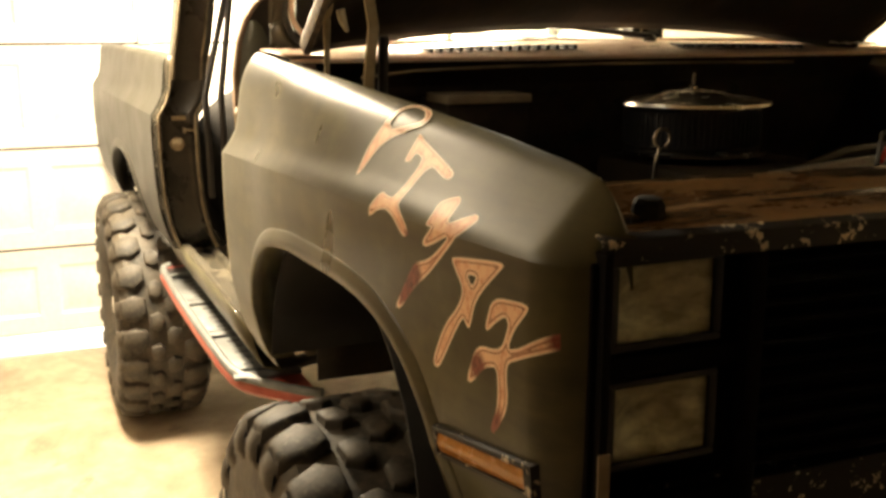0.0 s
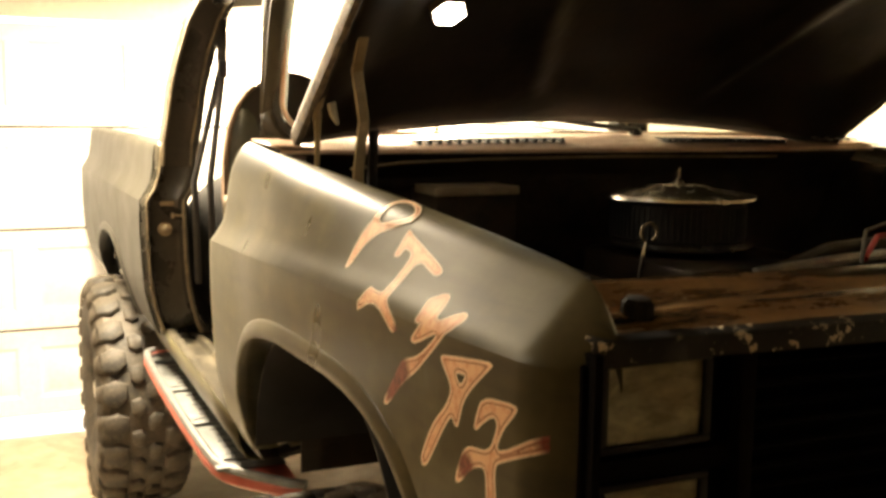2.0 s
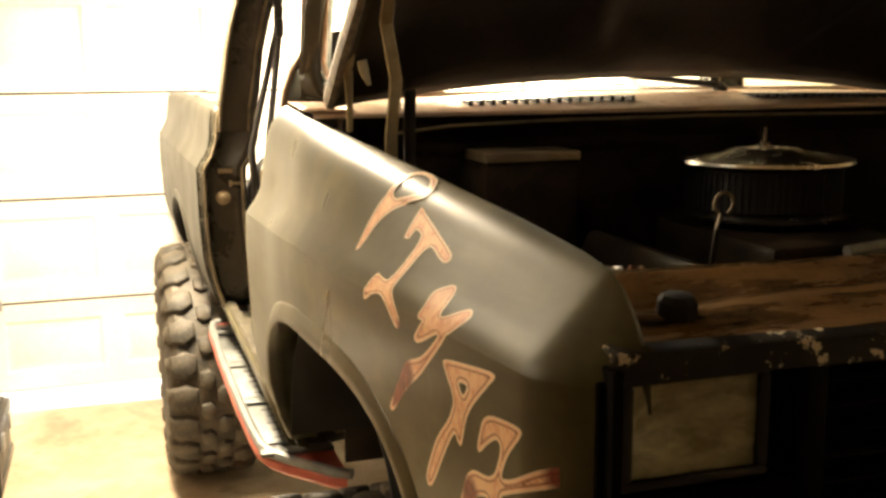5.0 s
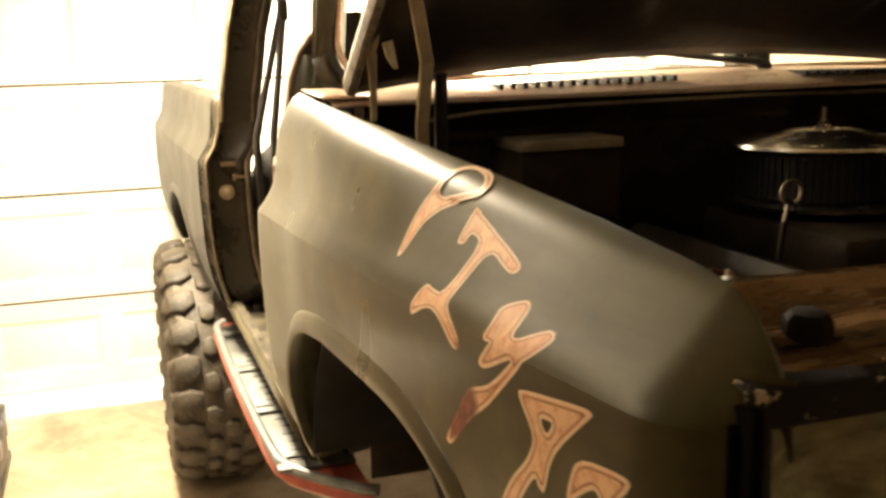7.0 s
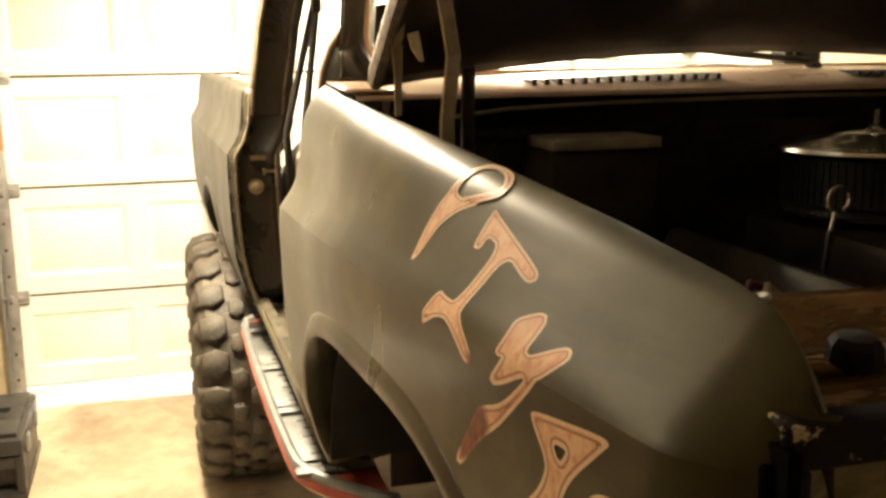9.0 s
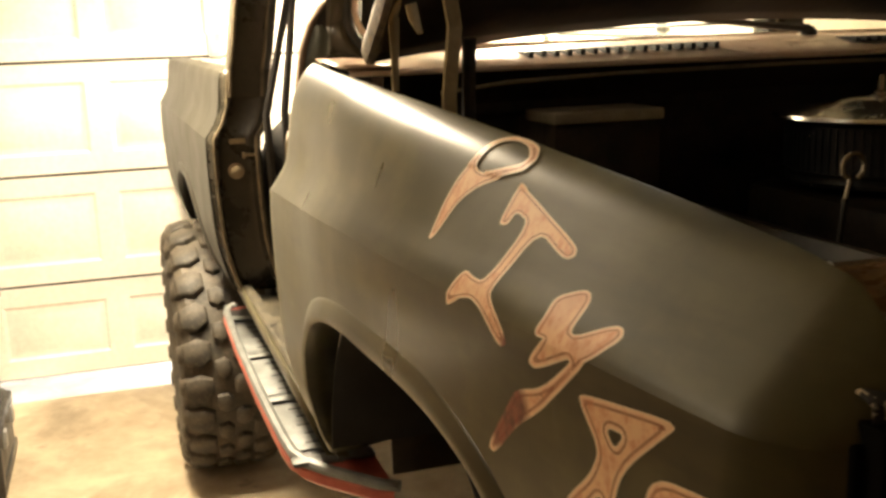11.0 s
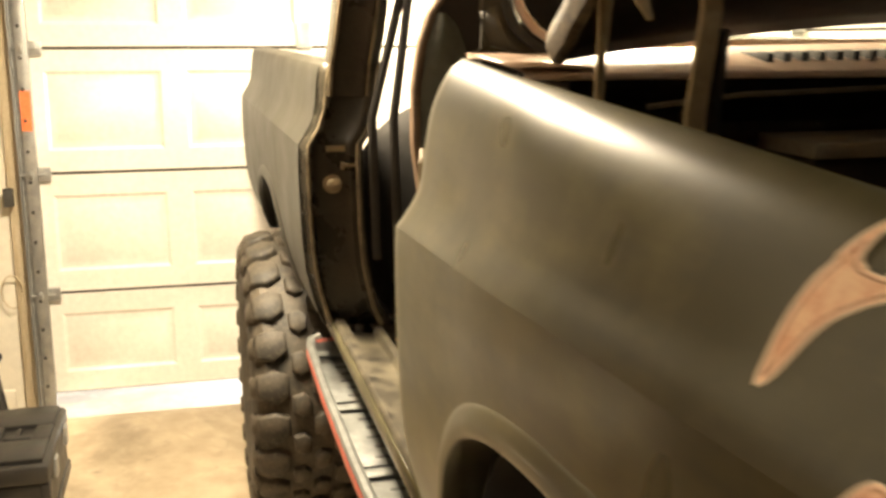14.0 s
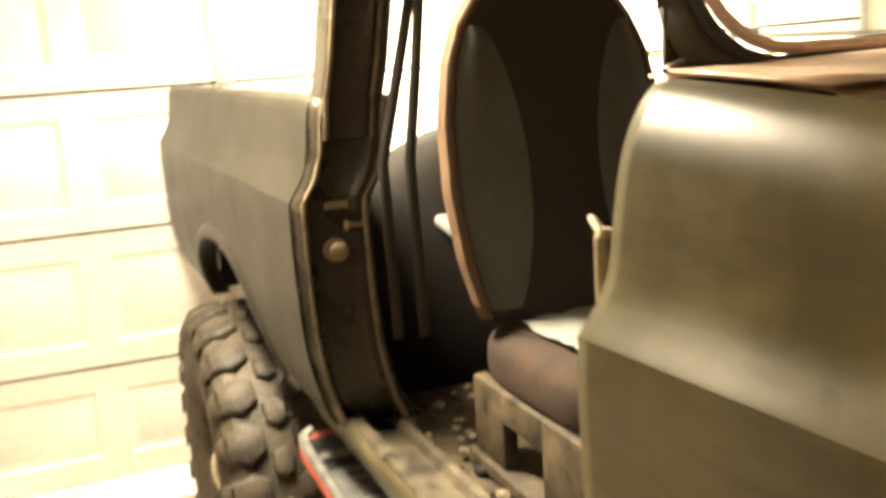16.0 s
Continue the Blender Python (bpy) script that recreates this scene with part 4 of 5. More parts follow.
wheel_thing = part("wheel", rim_mesh(), STEEL, truck, "steel wheel with a muddy off-road tyre")
tyre_ob = part("tyre", tyre_mesh(), RUBBER, wheel_thing, "black mud-terrain tyre with dusty lugs", 28)
bm = bmesh.new()
lathe(bm, [(0.03, -0.16), (0.055, -0.15), (0.06, -0.09), (0.07, -0.08)], 20, Matrix(((0, 0, 1, 0), (1, 0, 0, 0), (0, 1, 0, 0), (0, 0, 0, 1))))
hub_ob = part("hub", bm, CHROME, wheel_thing)
for side in (-1, 1):
    for outline, top, biter in ((SHOULDER, 0.495, True), (CENTRE, 0.493, False)):
        block = part("tread_block", block_mesh(side, outline, top, biter), RUBBER, wheel_thing, "", 50)
        for k in range(23):
            if k:
                piece = new("tread_block", block.data)
                piece.parent = wheel_thing
            else:
                piece = block
            piece.matrix_basis = Matrix.Rotation(PITCH * (k + (0.5 if side > 0 else 0.0)), 4, "X")
base = ORIGIN[truck.name]
first = True
for x, y, turn, spin in ((0.085, -0.70, 0, 4), (0.055, 2.10, 0, 11), (1.915, -0.70, 180, 7), (1.945, 2.10, 180, 2)):
    m = Matrix.Translation(Vector((x, y, 0.497)) - base) @ pose(0, 0, 0, 0, 0, turn) @ pose(0, 0, 0, spin)
    if first:
        wheel_thing.matrix_basis, first = m, False
    else:
        c = copy_thing(wheel_thing, m)
        c.parent = truck
# ---------------------------------------------------------------- front end and engine bay
FRONT = -1.46


def front_y(x):
    """The nose bows forward slightly towards the middle."""
    return FRONT - 0.03 * (1 - ((x - 1.0) / 0.86) ** 2)


def across(fn, x0=0.150, x1=1.850, n=40):
    return [fn(x0 + (x1 - x0) * k / n) for k in range(n + 1)]


# radiator support: a pressed panel with a raised rear lip and a chipped front edge
bm = bmesh.new()
sheet(bm, across(lambda x: [
    (x, front_y(x) + 0.010, 1.448), (x, front_y(x) + 0.018, 1.462 - 0.004 * math.sin(x * 9)), (x, front_y(x) + 0.060, 1.464), (x, front_y(x) + 0.085, 1.474),
    (x, front_y(x) + 0.115, 1.476 - 0.012 * max(0.0, math.sin(x * 7.0)) ** 2), (x, front_y(x) + 0.160, 1.470 - 0.016 * max(0.0, math.sin(x * 7.0)) ** 2), (x, front_y(x) + 0.205, 1.486), (x, front_y(x) + 0.225, 1.490), (x, front_y(x) + 0.240, 1.482), (x, front_y(x) + 0.245, 1.43)], n=60))
support = thick(part("core_support", bm, CORE, truck, "greasy black radiator support panel with worn edges", 40), 0.004, 0.0)
bm = bmesh.new()
sheet(bm, across(lambda x: [(x, front_y(x) + 0.012, 1.466), (x, front_y(x) - 0.004, 1.461), (x, front_y(x) - 0.006, 1.436), (x, front_y(x) + 0.012, 1.434)], n=60))
thick(part("header_edge", bm, CHIPS, support, "chipped black header edge"), 0.003, 0.0)
for x, y in ((0.265, -1.385), (1.735, -1.385)):
    bm = bmesh.new()
    lathe(bm, [(0.020, 0.0), (0.022, 0.004), (0.021, 0.018), (0.016, 0.024), (0.008, 0.026)], 8, pose(x, y, 1.470, 6))
    part("rubber_bumper", bm, SOOT, support, "black rubber hood bumper")
part("latch_plate", boxes((0.93, 1.07, -1.47, -1.38, 1.462, 1.478), bevel=0.003), RUST, support, "worn hood latch plate")

# grille shell: uprights, slats, lamps
grille = part("grille", boxes((0.150, 1.85, -1.407, -1.390, 1.10, 1.436), bevel=0.004), GRILLE, truck, "flat black plastic grille with stacked headlamps")
for k in range(11):
    z = 1.145 + 0.0268 * k
    bm = bmesh.new()
    sheet(bm, across(lambda x: [(x, front_y(x) + 0.004, z), (x, front_y(x), z + 0.004), (x, front_y(x) + 0.004, z + 0.008), (x, front_y(x) + 0.022, z + 0.010), (x, front_y(x) + 0.022, z)], 0.385, 1.615, 16))
    part("grille_slat", bm, GRILLE, grille)
for x in (0.150, 0.372, 1.0, 1.628, 1.850):
    part("grille_post", boxes((x - 0.012, x + 0.012, front_y(x) - 0.004, front_y(x) + 0.03, 1.10, 1.436), bevel=0.004), GRILLE, grille)
for z in (1.105, 1.300):
    for a, b in ((0.150, 0.372), (1.628, 1.850)):
        part("lamp_bar", boxes((a, b, front_y(a) - 0.002, front_y(a) + 0.025, z - 0.014, z + 0.016), bevel=0.004), GRILLE, grille)


def headlamp(x0, x1, z0, z1):
    lamp_ob = part("headlamp", boxes((x0 - 0.004, x1 + 0.004, FRONT + 0.036, FRONT + 0.05, z0 - 0.004, z1 + 0.004), bevel=0.004), CHROME, truck, "rectangular sealed-beam headlamp with a yellowed lens")
    bm = bmesh.new()
    rows = []
    for j in range(9):
        z = z0 + (z1 - z0) * j / 8
        rows.append([(x0 + (x1 - x0) * k / 12, FRONT + 0.002 + 0.030 * (1 - (2 * k / 12 - 1) ** 2) * (1 - (2 * j / 8 - 1) ** 2), z) for k in range(13)])
    sheet(bm, rows)
    thick(part("reflector", bm, LENS, lamp_ob, "spotted silver reflector"), 0.002)
    pane = part("lens", boxes((x0, x1, FRONT - 0.004, FRONT - 0.001, z0, z1), bevel=0.001), GLASS, lamp_ob, "dusty clear lens")
    pane.visible_shadow = False
    bm = bmesh.new()
    for a, b, c, d in ((x0 - 0.012, x1 + 0.012, z1, z1 + 0.010), (x0 - 0.012, x1 + 0.012, z0 - 0.010, z0), (x0 - 0.012, x0, z0, z1), (x1, x1 + 0.012, z0, z1)):
        box(bm, a, b, FRONT - 0.006, FRONT + 0.02, c, d, 0.003)
    part("bezel", bm, BLACK, lamp_ob, "black lamp bezel")


for z0, z1 in ((1.333, 1.428), (1.180, 1.276)):
    headlamp(0.176, 0.314, z0, z1)
    headlamp(1.686, 1.824, z0, z1)
part("lower_valance", boxes((0.15, 1.85, -1.448, -1.38, 0.98, 1.112), bevel=0.008), CHIPS, truck, "chipped black lower valance")
part("front_bumper", boxes((0.10, 1.90, -1.56, -1.46, 0.80, 0.965), bevel=0.02), GRILLE, truck, "flat black front bumper")
part("fender_edge_trim", boxes((0.146, 0.158, -1.480, -1.440, 1.10, 1.450), bevel=0.003), GRILLE, truck, "dark edge strip beside the grille")
part("edge_patch", boxes((0.143, 0.160, -1.484, -1.4805, 1.145, 1.205), bevel=0.001), RUST, truck, "patch worn to bare metal on the edge strip")

# bay walls and firewall
for flip in (False, True):
    fx = (lambda p: mirror(p)) if flip else (lambda p: Vector(p))
    bm = bmesh.new()
    sheet(bm, [[fx(p) for p in ((0.178, y, fender_top(y) - 0.05), (0.20, y, fender_top(y) - 0.08), (0.26, y, 1.42), (0.36, y, 1.30), (0.44, y, 1.16))] for y in (-1.24, -1.0, -0.7, -0.4, -0.12)])
    thick(part("inner_fender", bm, BAY, truck, "greasy black inner fender"), 0.004, 0.0)
bm = bmesh.new()
sheet(bm, across(lambda x: [(x, -0.14, 0.85), (x, -0.14, 1.30), (x, -0.155 + 0.01 * math.sin(x * 11), 1.45), (x, -0.16, 1.56), (x, -0.19, 1.60), (x, -0.209 - 0.02 * (1 - ((x - 1.0) / 0.82) ** 2), 1.622)], 0.18, 1.82, 24))
thick(part("firewall", bm, BAY, truck, "dirty black firewall"), 0.006, 0.0)
bm = bmesh.new()
box(bm, 0.447, 0.654, -0.325, -0.15, 1.33, 1.535, 0.006)
heater = part("heater_box", bm, BAY, truck, "black heater box with a pale top flange")
part("flange", boxes((0.444, 0.657, -0.332, -0.20, 1.528, 1.548), bevel=0.003), RUST, heater, "dusty pale flange")
bm = bmesh.new()
sweep(bm, [(0.28, -0.21, 1.585), (0.40, -0.235, 1.600), (0.6, -0.235, 1.606), (1.0, -0.24, 1.610), (1.5, -0.24, 1.605)], 0.004, 6)
part("bay_cable", bm, RUST, truck, "thin pale cable along the firewall")

# cowl, vents, windscreen, wipers, dash
def cowl_front(x):
    return -0.215 - 0.02 * (1 - ((x - 1.0) / 0.82) ** 2)


bm = bmesh.new()
sheet(bm, across(lambda x: [(x, cowl_front(x), 1.620), (x, cowl_front(x) + 0.003, 1.627), (x, cowl_front(x) + 0.012, 1.631), (x, -0.12, 1.640 + 0.012 * (1 - ((x - 1.0) / 0.82) ** 2)), (x, -0.02, 1.644 + 0.016 * (1 - ((x - 1.0) / 0.82) ** 2)), (x, 0.055, 1.642 + 0.012 * (1 - ((x - 1.0) / 0.82) ** 2))], 0.118, 1.882, 40))
cowl = thick(part("cowl_panel", bm, COWL, truck, "pale pinkish primed cowl panel"), 0.004, 0.0)
for side in (0, 1):
    for k in range(16):
        x = 0.46 + 0.026 * k + side * 0.72
        bm = bmesh.new()
        z = 1.6415 + 0.012 * (1 - ((x - 1.0) / 0.82) ** 2)
        box(bm, x, x + 0.010, -0.185, -0.115, z - 0.010, z + 0.002, 0.001)
        part("vent_slot", bm, SEAL, cowl, "dark vent slot")
for flip in (False, True):
    fx = (lambda p: mirror(p)) if flip else (lambda p: Vector(p))
    bm = bmesh.new()
    sheet(bm, [[fx(p) for p in ((0.098 + 0.65 * max(y, 0), y, 1.646), (0.130 + 0.5 * max(y, 0), y, 1.654), (0.180 + 0.3 * max(y, 0), y, 1.646))] for y in (-0.004, 0.04, 0.10)])
    edge = sheet(bmesh.new(), [[fx((x, y, fender_top(y) - 0.003 - 0.05 * max(x - 0.15, 0.0))) for x in (0.100, 0.125, 0.150, 0.205)] for y in (-0.215, -0.15, -0.08, -0.006)])
    thick(part("cowl_edge", edge, COWL, cowl, "pale pink primed edge of the cowl"), 0.003, 0.0)
    thick(part("cowl_corner", bm, PAINT, truck, "black painted cowl corner"), 0.004, 0.0)


def glass_y(z, x):
    return 0.055 + (z - 1.645) * 0.35 - 0.06 * (1 - ((x - 1.0) / 0.85) ** 2)


bm = bmesh.new()
sheet(bm, [[(0.155 + 0.06 * (z - 1.645) + (1.69 - 0.12 * (z - 1.645)) * k / 16, glass_y(z, 0.155 + 1.69 * k / 16), z) for k in range(17)] for z in (1.655, 1.75, 1.85, 1.95, 2.08)])
ws = part("windscreen", bm, GLASS, truck, "dusty laminated windscreen")
ws.visible_shadow = False
# rubber and frame round the glass with rounded corners
loop = []
for cx, cz, a0 in ((0.26, 1.722, 180), (1.74, 1.722, 270), (1.70, 2.02, 0), (0.30, 2.02, 90)):
    for k in range(7):
        a = radians(a0 + 15 * k)
        loop.append((cx + 0.080 * math.cos(a), cz + 0.080 * math.sin(a)))
bm = bmesh.new()
sweep(bm, [(x, glass_y(z, x) - 0.006, z) for x, z in loop], 0.010, 8, 1.0, True)
part("glass_rubber", bm, SEAL, ws, "black rubber windscreen seal")
bm = bmesh.new()
sweep(bm, [(1.0 + (x - 1.0) * 0.978, glass_y(z, x) - 0.004, 1.87 + (z - 1.87) * 0.93) for x, z in loop], 0.007, 8, 1.0, True)
part("glass_trim", bm, COWL, ws, "pale pink trim round the glass")
bm = bmesh.new()
rows = []
for (x, z), n in zip(loop + loop[:1], range(99)):
    ox = 1.0 + (x - 1.0) * 1.045
    oz = 1.87 + (z - 1.87) * 1.12
    rows.append([(x, glass_y(z, x) - 0.002, z), (0.5 * (x + ox), glass_y(z, x) - 0.012, 0.5 * (z + oz)), (ox, glass_y(oz, x) + 0.004, oz)])
thick(part("windscreen_frame", sheet(bm, rows), PILLAR, truck, "dusty grey-black windscreen frame"), 0.01, 0.0)
for x, dx in ((1.168, -0.36), (1.72, -0.38)):
    bm = bmesh.new()
    y = 0.0 + glass_y(1.66, x)
    lathe(bm, [(0.018, 0), (0.018, 0.02), (0.010, 0.03)], 12, pose(x, y - 0.05, 1.648))
    sweep(bm, [(x, y - 0.05, 1.672), (x + dx * 0.5, y - 0.04, 1.690), (x + dx, y - 0.005, 1.712)], [0.010, 0.007, 0.005], 6)
    sweep(bm, [(x + dx * 1.55, y + 0.0, 1.715), (x + dx * 0.5, y - 0.012, 1.700)], 0.006, 6)
    part("wiper", bm, BLACK, truck, "black windscreen wiper")
bm = bmesh.new()
sheet(bm, [[(x, y, z) for y, z in ((0.09, 1.610), (0.16, 1.630), (0.24, 1.625), (0.28, 1.58), (0.28, 1.40), (0.22, 1.36))] for x in (0.26, 0.6, 1.0, 1.4, 1.74)])
thick(part("dashboard", bm, CLOTH, truck, "faded brown dashboard"), 0.01)
bm = bmesh.new()
sheet(bm, [[(x, y, z) for y, z in ((-0.20, 1.648), (-0.10, 1.660), (0.02, 1.672))] for x in (1.70, 1.76, 1.83)])
thick(part("checkered_patch", bm, CHECKER, truck, "black and white checkered patch on the cowl corner"), 0.003, 1.0)

# engine with a chrome-lidded air cleaner
engine = part("engine", boxes((0.74, 1.28, -0.95, -0.25, 0.95, 1.30), bevel=0.03), BAY, truck, "greasy black V8 engine")
part("intake", boxes((0.86, 1.18, -0.72, -0.28, 1.30, 1.395), bevel=0.02), BAY, engine)
for x in (0.72, 1.30):
    bm = bmesh.new()
    box(bm, -0.06, 0.06, -0.28, 0.28, -0.035, 0.035, 0.02, pose(x, -0.6, 1.33, 0, 25 if x < 1 else -25))
    part("valve_cover", bm, BAY, engine, "greasy black valve cover")
AC = (1.03, -0.437)
bm = bmesh.new()
lathe(bm, [(0.150, 1.425), (0.158, 1.430), (0.158, 1.513), (0.150, 1.520)], 48, pose(*AC, 0))
cleaner = part("air_cleaner", bm, BLACK, engine, "black pleated air filter under a chrome lid")
bm = bmesh.new()
for k in range(72):
    a = 2 * math.pi * k / 72
    box(bm, 0.156, 0.161, -0.0025, 0.0025, 1.432, 1.508, 0.0, pose(*AC, 0, 0, 0, math.degrees(a)))
part("filter_pleats", bm, BLACK, engine, "pleated filter element")
bm = bmesh.new()
lathe(bm, [(0.176, 1.519), (0.184, 1.523), (0.182, 1.529), (0.165, 1.532), (0.085, 1.543), (0.070, 1.550), (0.020, 1.553), (0.018, 1.556)], 56, pose(*AC, 0))
part("chrome_lid", bm, CHROME, engine, "chrome air cleaner lid")
bm = bmesh.new()
lathe(bm, [(0.184, 1.412), (0.186, 1.418), (0.160, 1.426), (0.06, 1.424)], 56, pose(*AC, 0))
part("chrome_base", bm, CHROME, engine, "chrome air cleaner base")
bm = bmesh.new()
lathe(bm, [(0.012, 1.556), (0.012, 1.562), (0.005, 1.566), (0.005, 1.592), (0.003, 1.594)], 12, pose(*AC, 0))
part("wing_nut", bm, CHROME, engine, "lid stud and nut")
bm = bmesh.new()
sweep(bm, [(0.757, -0.69, 1.425), (0.762, -0.688, 1.440), (0.768, -0.685, 1.452)] + [(0.778 + 0.020 * math.sin(a * 0.6 + 3.6), -0.68, 1.474 + 0.020 * math.cos(a * 0.6 + 3.6)) for a in range(10)], 0.0035, 6)
part("dipstick", bm, RUST, engine, "steel dipstick with a looped handle")
part("dipstick_tube", sweep(bmesh.new(), [(0.735, -0.70, 1.30), (0.748, -0.695, 1.38), (0.758, -0.69, 1.428)], 0.005, 8), BAY, engine, "greasy black dipstick tube")
bm = bmesh.new()
sweep(bm, [(0.95, -0.86, 1.40), (1.15, -0.80, 1.435), (1.4, -0.72, 1.43), (1.7, -0.62, 1.40)], 0.018, 10)
part("radiator_hose", bm, BAY, engine)
bm = bmesh.new()
sweep(bm, [(0.84, -0.94, 1.425), (1.02, -0.93, 1.437), (1.22, -0.90, 1.440)], 0.011, 8)
part("coolant_pipe", bm, STEEL, engine, "pale metal pipe")
bm = bmesh.new()
sweep(bm, [(1.03, -1.02, 1.455), (1.10, -0.98, 1.49), (1.20, -0.96, 1.492), (1.36, -0.92, 1.47), (1.45, -0.80, 1.42)], 0.006, 8)
part("red_cable", bm, REDWIRE, truck, "red battery cable")
bm = bmesh.new()
sweep(bm, [(1.0, -1.04, 1.44), (1.08, -0.97, 1.50), (1.22, -0.92, 1.515), (1.4, -0.86, 1.47)], 0.005, 6)
part("black_cable", bm, BLACK, truck, "black cable")
part("radiator", boxes((0.50, 1.50, -1.20, -1.13, 0.98, 1.46), bevel=0.01), BAY, truck, "dusty black radiator")
battery = part("battery", boxes((0.24, 0.42, -1.20, -0.98, 1.20, 1.405), bevel=0.012), BLACK, truck, "black battery with corroded clamps")
rnd = random.Random(8)
for k, (x, y, mt) in enumerate(((0.275, -1.13, RAG), (0.300, -1.06, RUBBERCAP), (0.335, -1.16, RAG), (0.372, -1.10, RUST), (0.395, -1.03, RUBBERCAP))):
    bm = bmesh.new()
    lathe(bm, [(0.010, 0), (0.013, 0.006), (0.011, 0.022), (0.005, 0.028)], 10, pose(x, y, 1.405))
    sweep(bm, [(x, y, 1.42), (x + 0.02, y + 0.02, 1.436 + 0.006 * k % 0.02), (x + 0.05, y + 0.03, 1.43)], 0.006, 6)
    part("battery_clamp", bm, mt, battery, "corroded clamp")

# loose hardware left on the corner of the radiator support
rnd = random.Random(5)
for k in range(9):
    x, y = 0.205 + 0.016 * (k % 3) + rnd.uniform(-0.006, 0.006), -1.295 + 0.026 * (k // 3) + rnd.uniform(-0.006, 0.006)
    bit = thing("hose_clamp", (x, y, 1.492), "loose metal clamp lying on the radiator support", "clamp", "loose hardware on the support") if k % 3 else thing("plug_cap", (x, y, 1.492), "small faded red cap lying on the radiator support", "cap", "loose hardware on the support")
    bm = bmesh.new()
    if k % 3:
        r = rnd.uniform(0.010, 0.015)
        a0 = rnd.uniform(0, 6)
        sweep(bm, [(x + r * math.cos(a * 0.7 + a0), y + r * math.sin(a * 0.7 + a0), 1.496 + 0.010 * abs(math.sin(a * 0.35 + a0))) for a in range(9)], 0.0032, 6)
        part("band", bm, (STEEL, RAG)[k % 2], bit)
    else:
        lathe(bm, [(0.008, 1.490), (0.009, 1.495), (0.007, 1.506), (0.004, 1.511)], 12, pose(x, y, 0))
        part("cap", bm, (RUBBERCAP, RUST, RUBBERCAP)[k // 3], bit)

for z in (1.46, 1.335):
    bm = bmesh.new()
    box(bm, 0.050, 0.150, 0.030, 0.042, z - 0.030, z + 0.022, 0.004)
    lathe(bm, [(0.010, -0.035), (0.012, -0.032), (0.012, 0.032), (0.007, 0.040)], 12, pose(0.050, 0.030, z))
    sweep(bm, [(0.045, 0.030, z + 0.035), (0.052, 0.060, z + 0.045), (0.075, 0.085, z + 0.030), (0.085, 0.090, z)], 0.005, 6)
    part("door_hinge", bm, RUST, truck, "bare brassy door hinge without its door")

# ---------------------------------------------------------------- open hood
HOOD = radians(34)
HINGE = Vector((1.0, -0.255, 1.647))


def hood_point(x, w, lift=0.0):
    """x across, w metres forward from the rear edge, lift along the panel's outer normal."""
    side = (x - 1.0) / 0.87
    bow = 0.074 * (1 - side * side)
    d, up = Vector((0, -math.cos(HOOD), math.sin(HOOD))), Vector((0, math.sin(HOOD), math.cos(HOOD)))
    across_part = (x - 0.135) / 1.73
    return Vector((x - 0.06 * across_part, HINGE.y + 0.13 * across_part, HINGE.z - 0.018 * across_part)) + d * w + up * (lift + bow)


LENGTH = 1.20
xs = [0.135 + 1.73 * k / 32 for k in range(33)]
bm = bmesh.new()
sheet(bm, [[hood_point(x, w, 0.030) for x in xs] for w in (0.0, 0.01, 0.3, 0.6, 0.9, 1.15, LENGTH)])
hood = thick(part("hood", bm, PAINT, truck, "open black hood, dark pressed inner panel"), 0.003)
bm = bmesh.new()
ws_rows = [0.004, 0.02, 0.05, 0.09, 0.11, 0.15, 0.20, 0.24, 0.50, 0.80, 0.98, 1.02, 1.08, 1.12, 1.19]


def inner_lift(x, w):
    """Deep channel round the rim, ribs running in from the corners, flat field between."""
    edge = min(x - 0.135, 1.865 - x)
    rim = max(0.0, 1 - edge / 0.13)
    front = max(0.0, 1 - (LENGTH - w) / 0.16)
    rear = max(0.0, 1 - w / 0.20)
    rib = max(0.0, 1 - abs(abs(x - 1.0) - 0.22 - 0.42 * (w / LENGTH)) / 0.06)
    hole = max(rim, front, rear)
    return 0.024 - 0.030 * max(min(1.0, hole * 1.6), 0.8 * min(1.0, rib * 1.6))


xs2 = [0.140 + 1.72 * k / 64 for k in range(65)]
sheet(bm, [[hood_point(x, w, inner_lift(x, w)) for x in xs2] for w in [0.004 + (LENGTH - 0.01) * k / 40 for k in range(41)]])
thick(part("hood_inner_panel", bm, HOODIN, hood, "dark dusty inner hood panel with ribs", 50), 0.002)
for x in (0.135, 1.865):
    bm = bmesh.new()
    sheet(bm, [[hood_point(x + dx * (1 if x < 1 else -1), 0.0 + LENGTH * k / 60, dz + 0.003 * noise.noise((k * 0.8, x, dz * 50))) for dx, dz in ((0.0, 0.032), (-0.004, 0.015), (0.0, -0.006), (0.012, -0.012), (0.022, -0.004))] for k in range(61)])
    thick(part("hood_flange", bm, FLANGE, hood, "dusty bare hood edge flange"), 0.003)
# bright spot under the hood, built as a glowing six-sided fitting
spot_at = hood_point(0.372, 0.425, 0.004)
bm = bmesh.new()
m = Matrix.Translation(spot_at) @ Matrix.Rotation(HOOD, 4, "X").inverted() @ pose(0, 0, 0, 180)
lathe(bm, [(0.040, -0.03), (0.042, 0.0), (0.038, 0.004)], 6, m)
hl = part("under_hood_spot", bm, RUST, hood, "small six-sided fitting under the hood with a bright face")
bm = bmesh.new()
lathe(bm, [(0.036, 0.003), (0.034, 0.008), (0.020, 0.013)], 6, m)
part("spot_face", bm, SPOT, hl, "glowing white face")

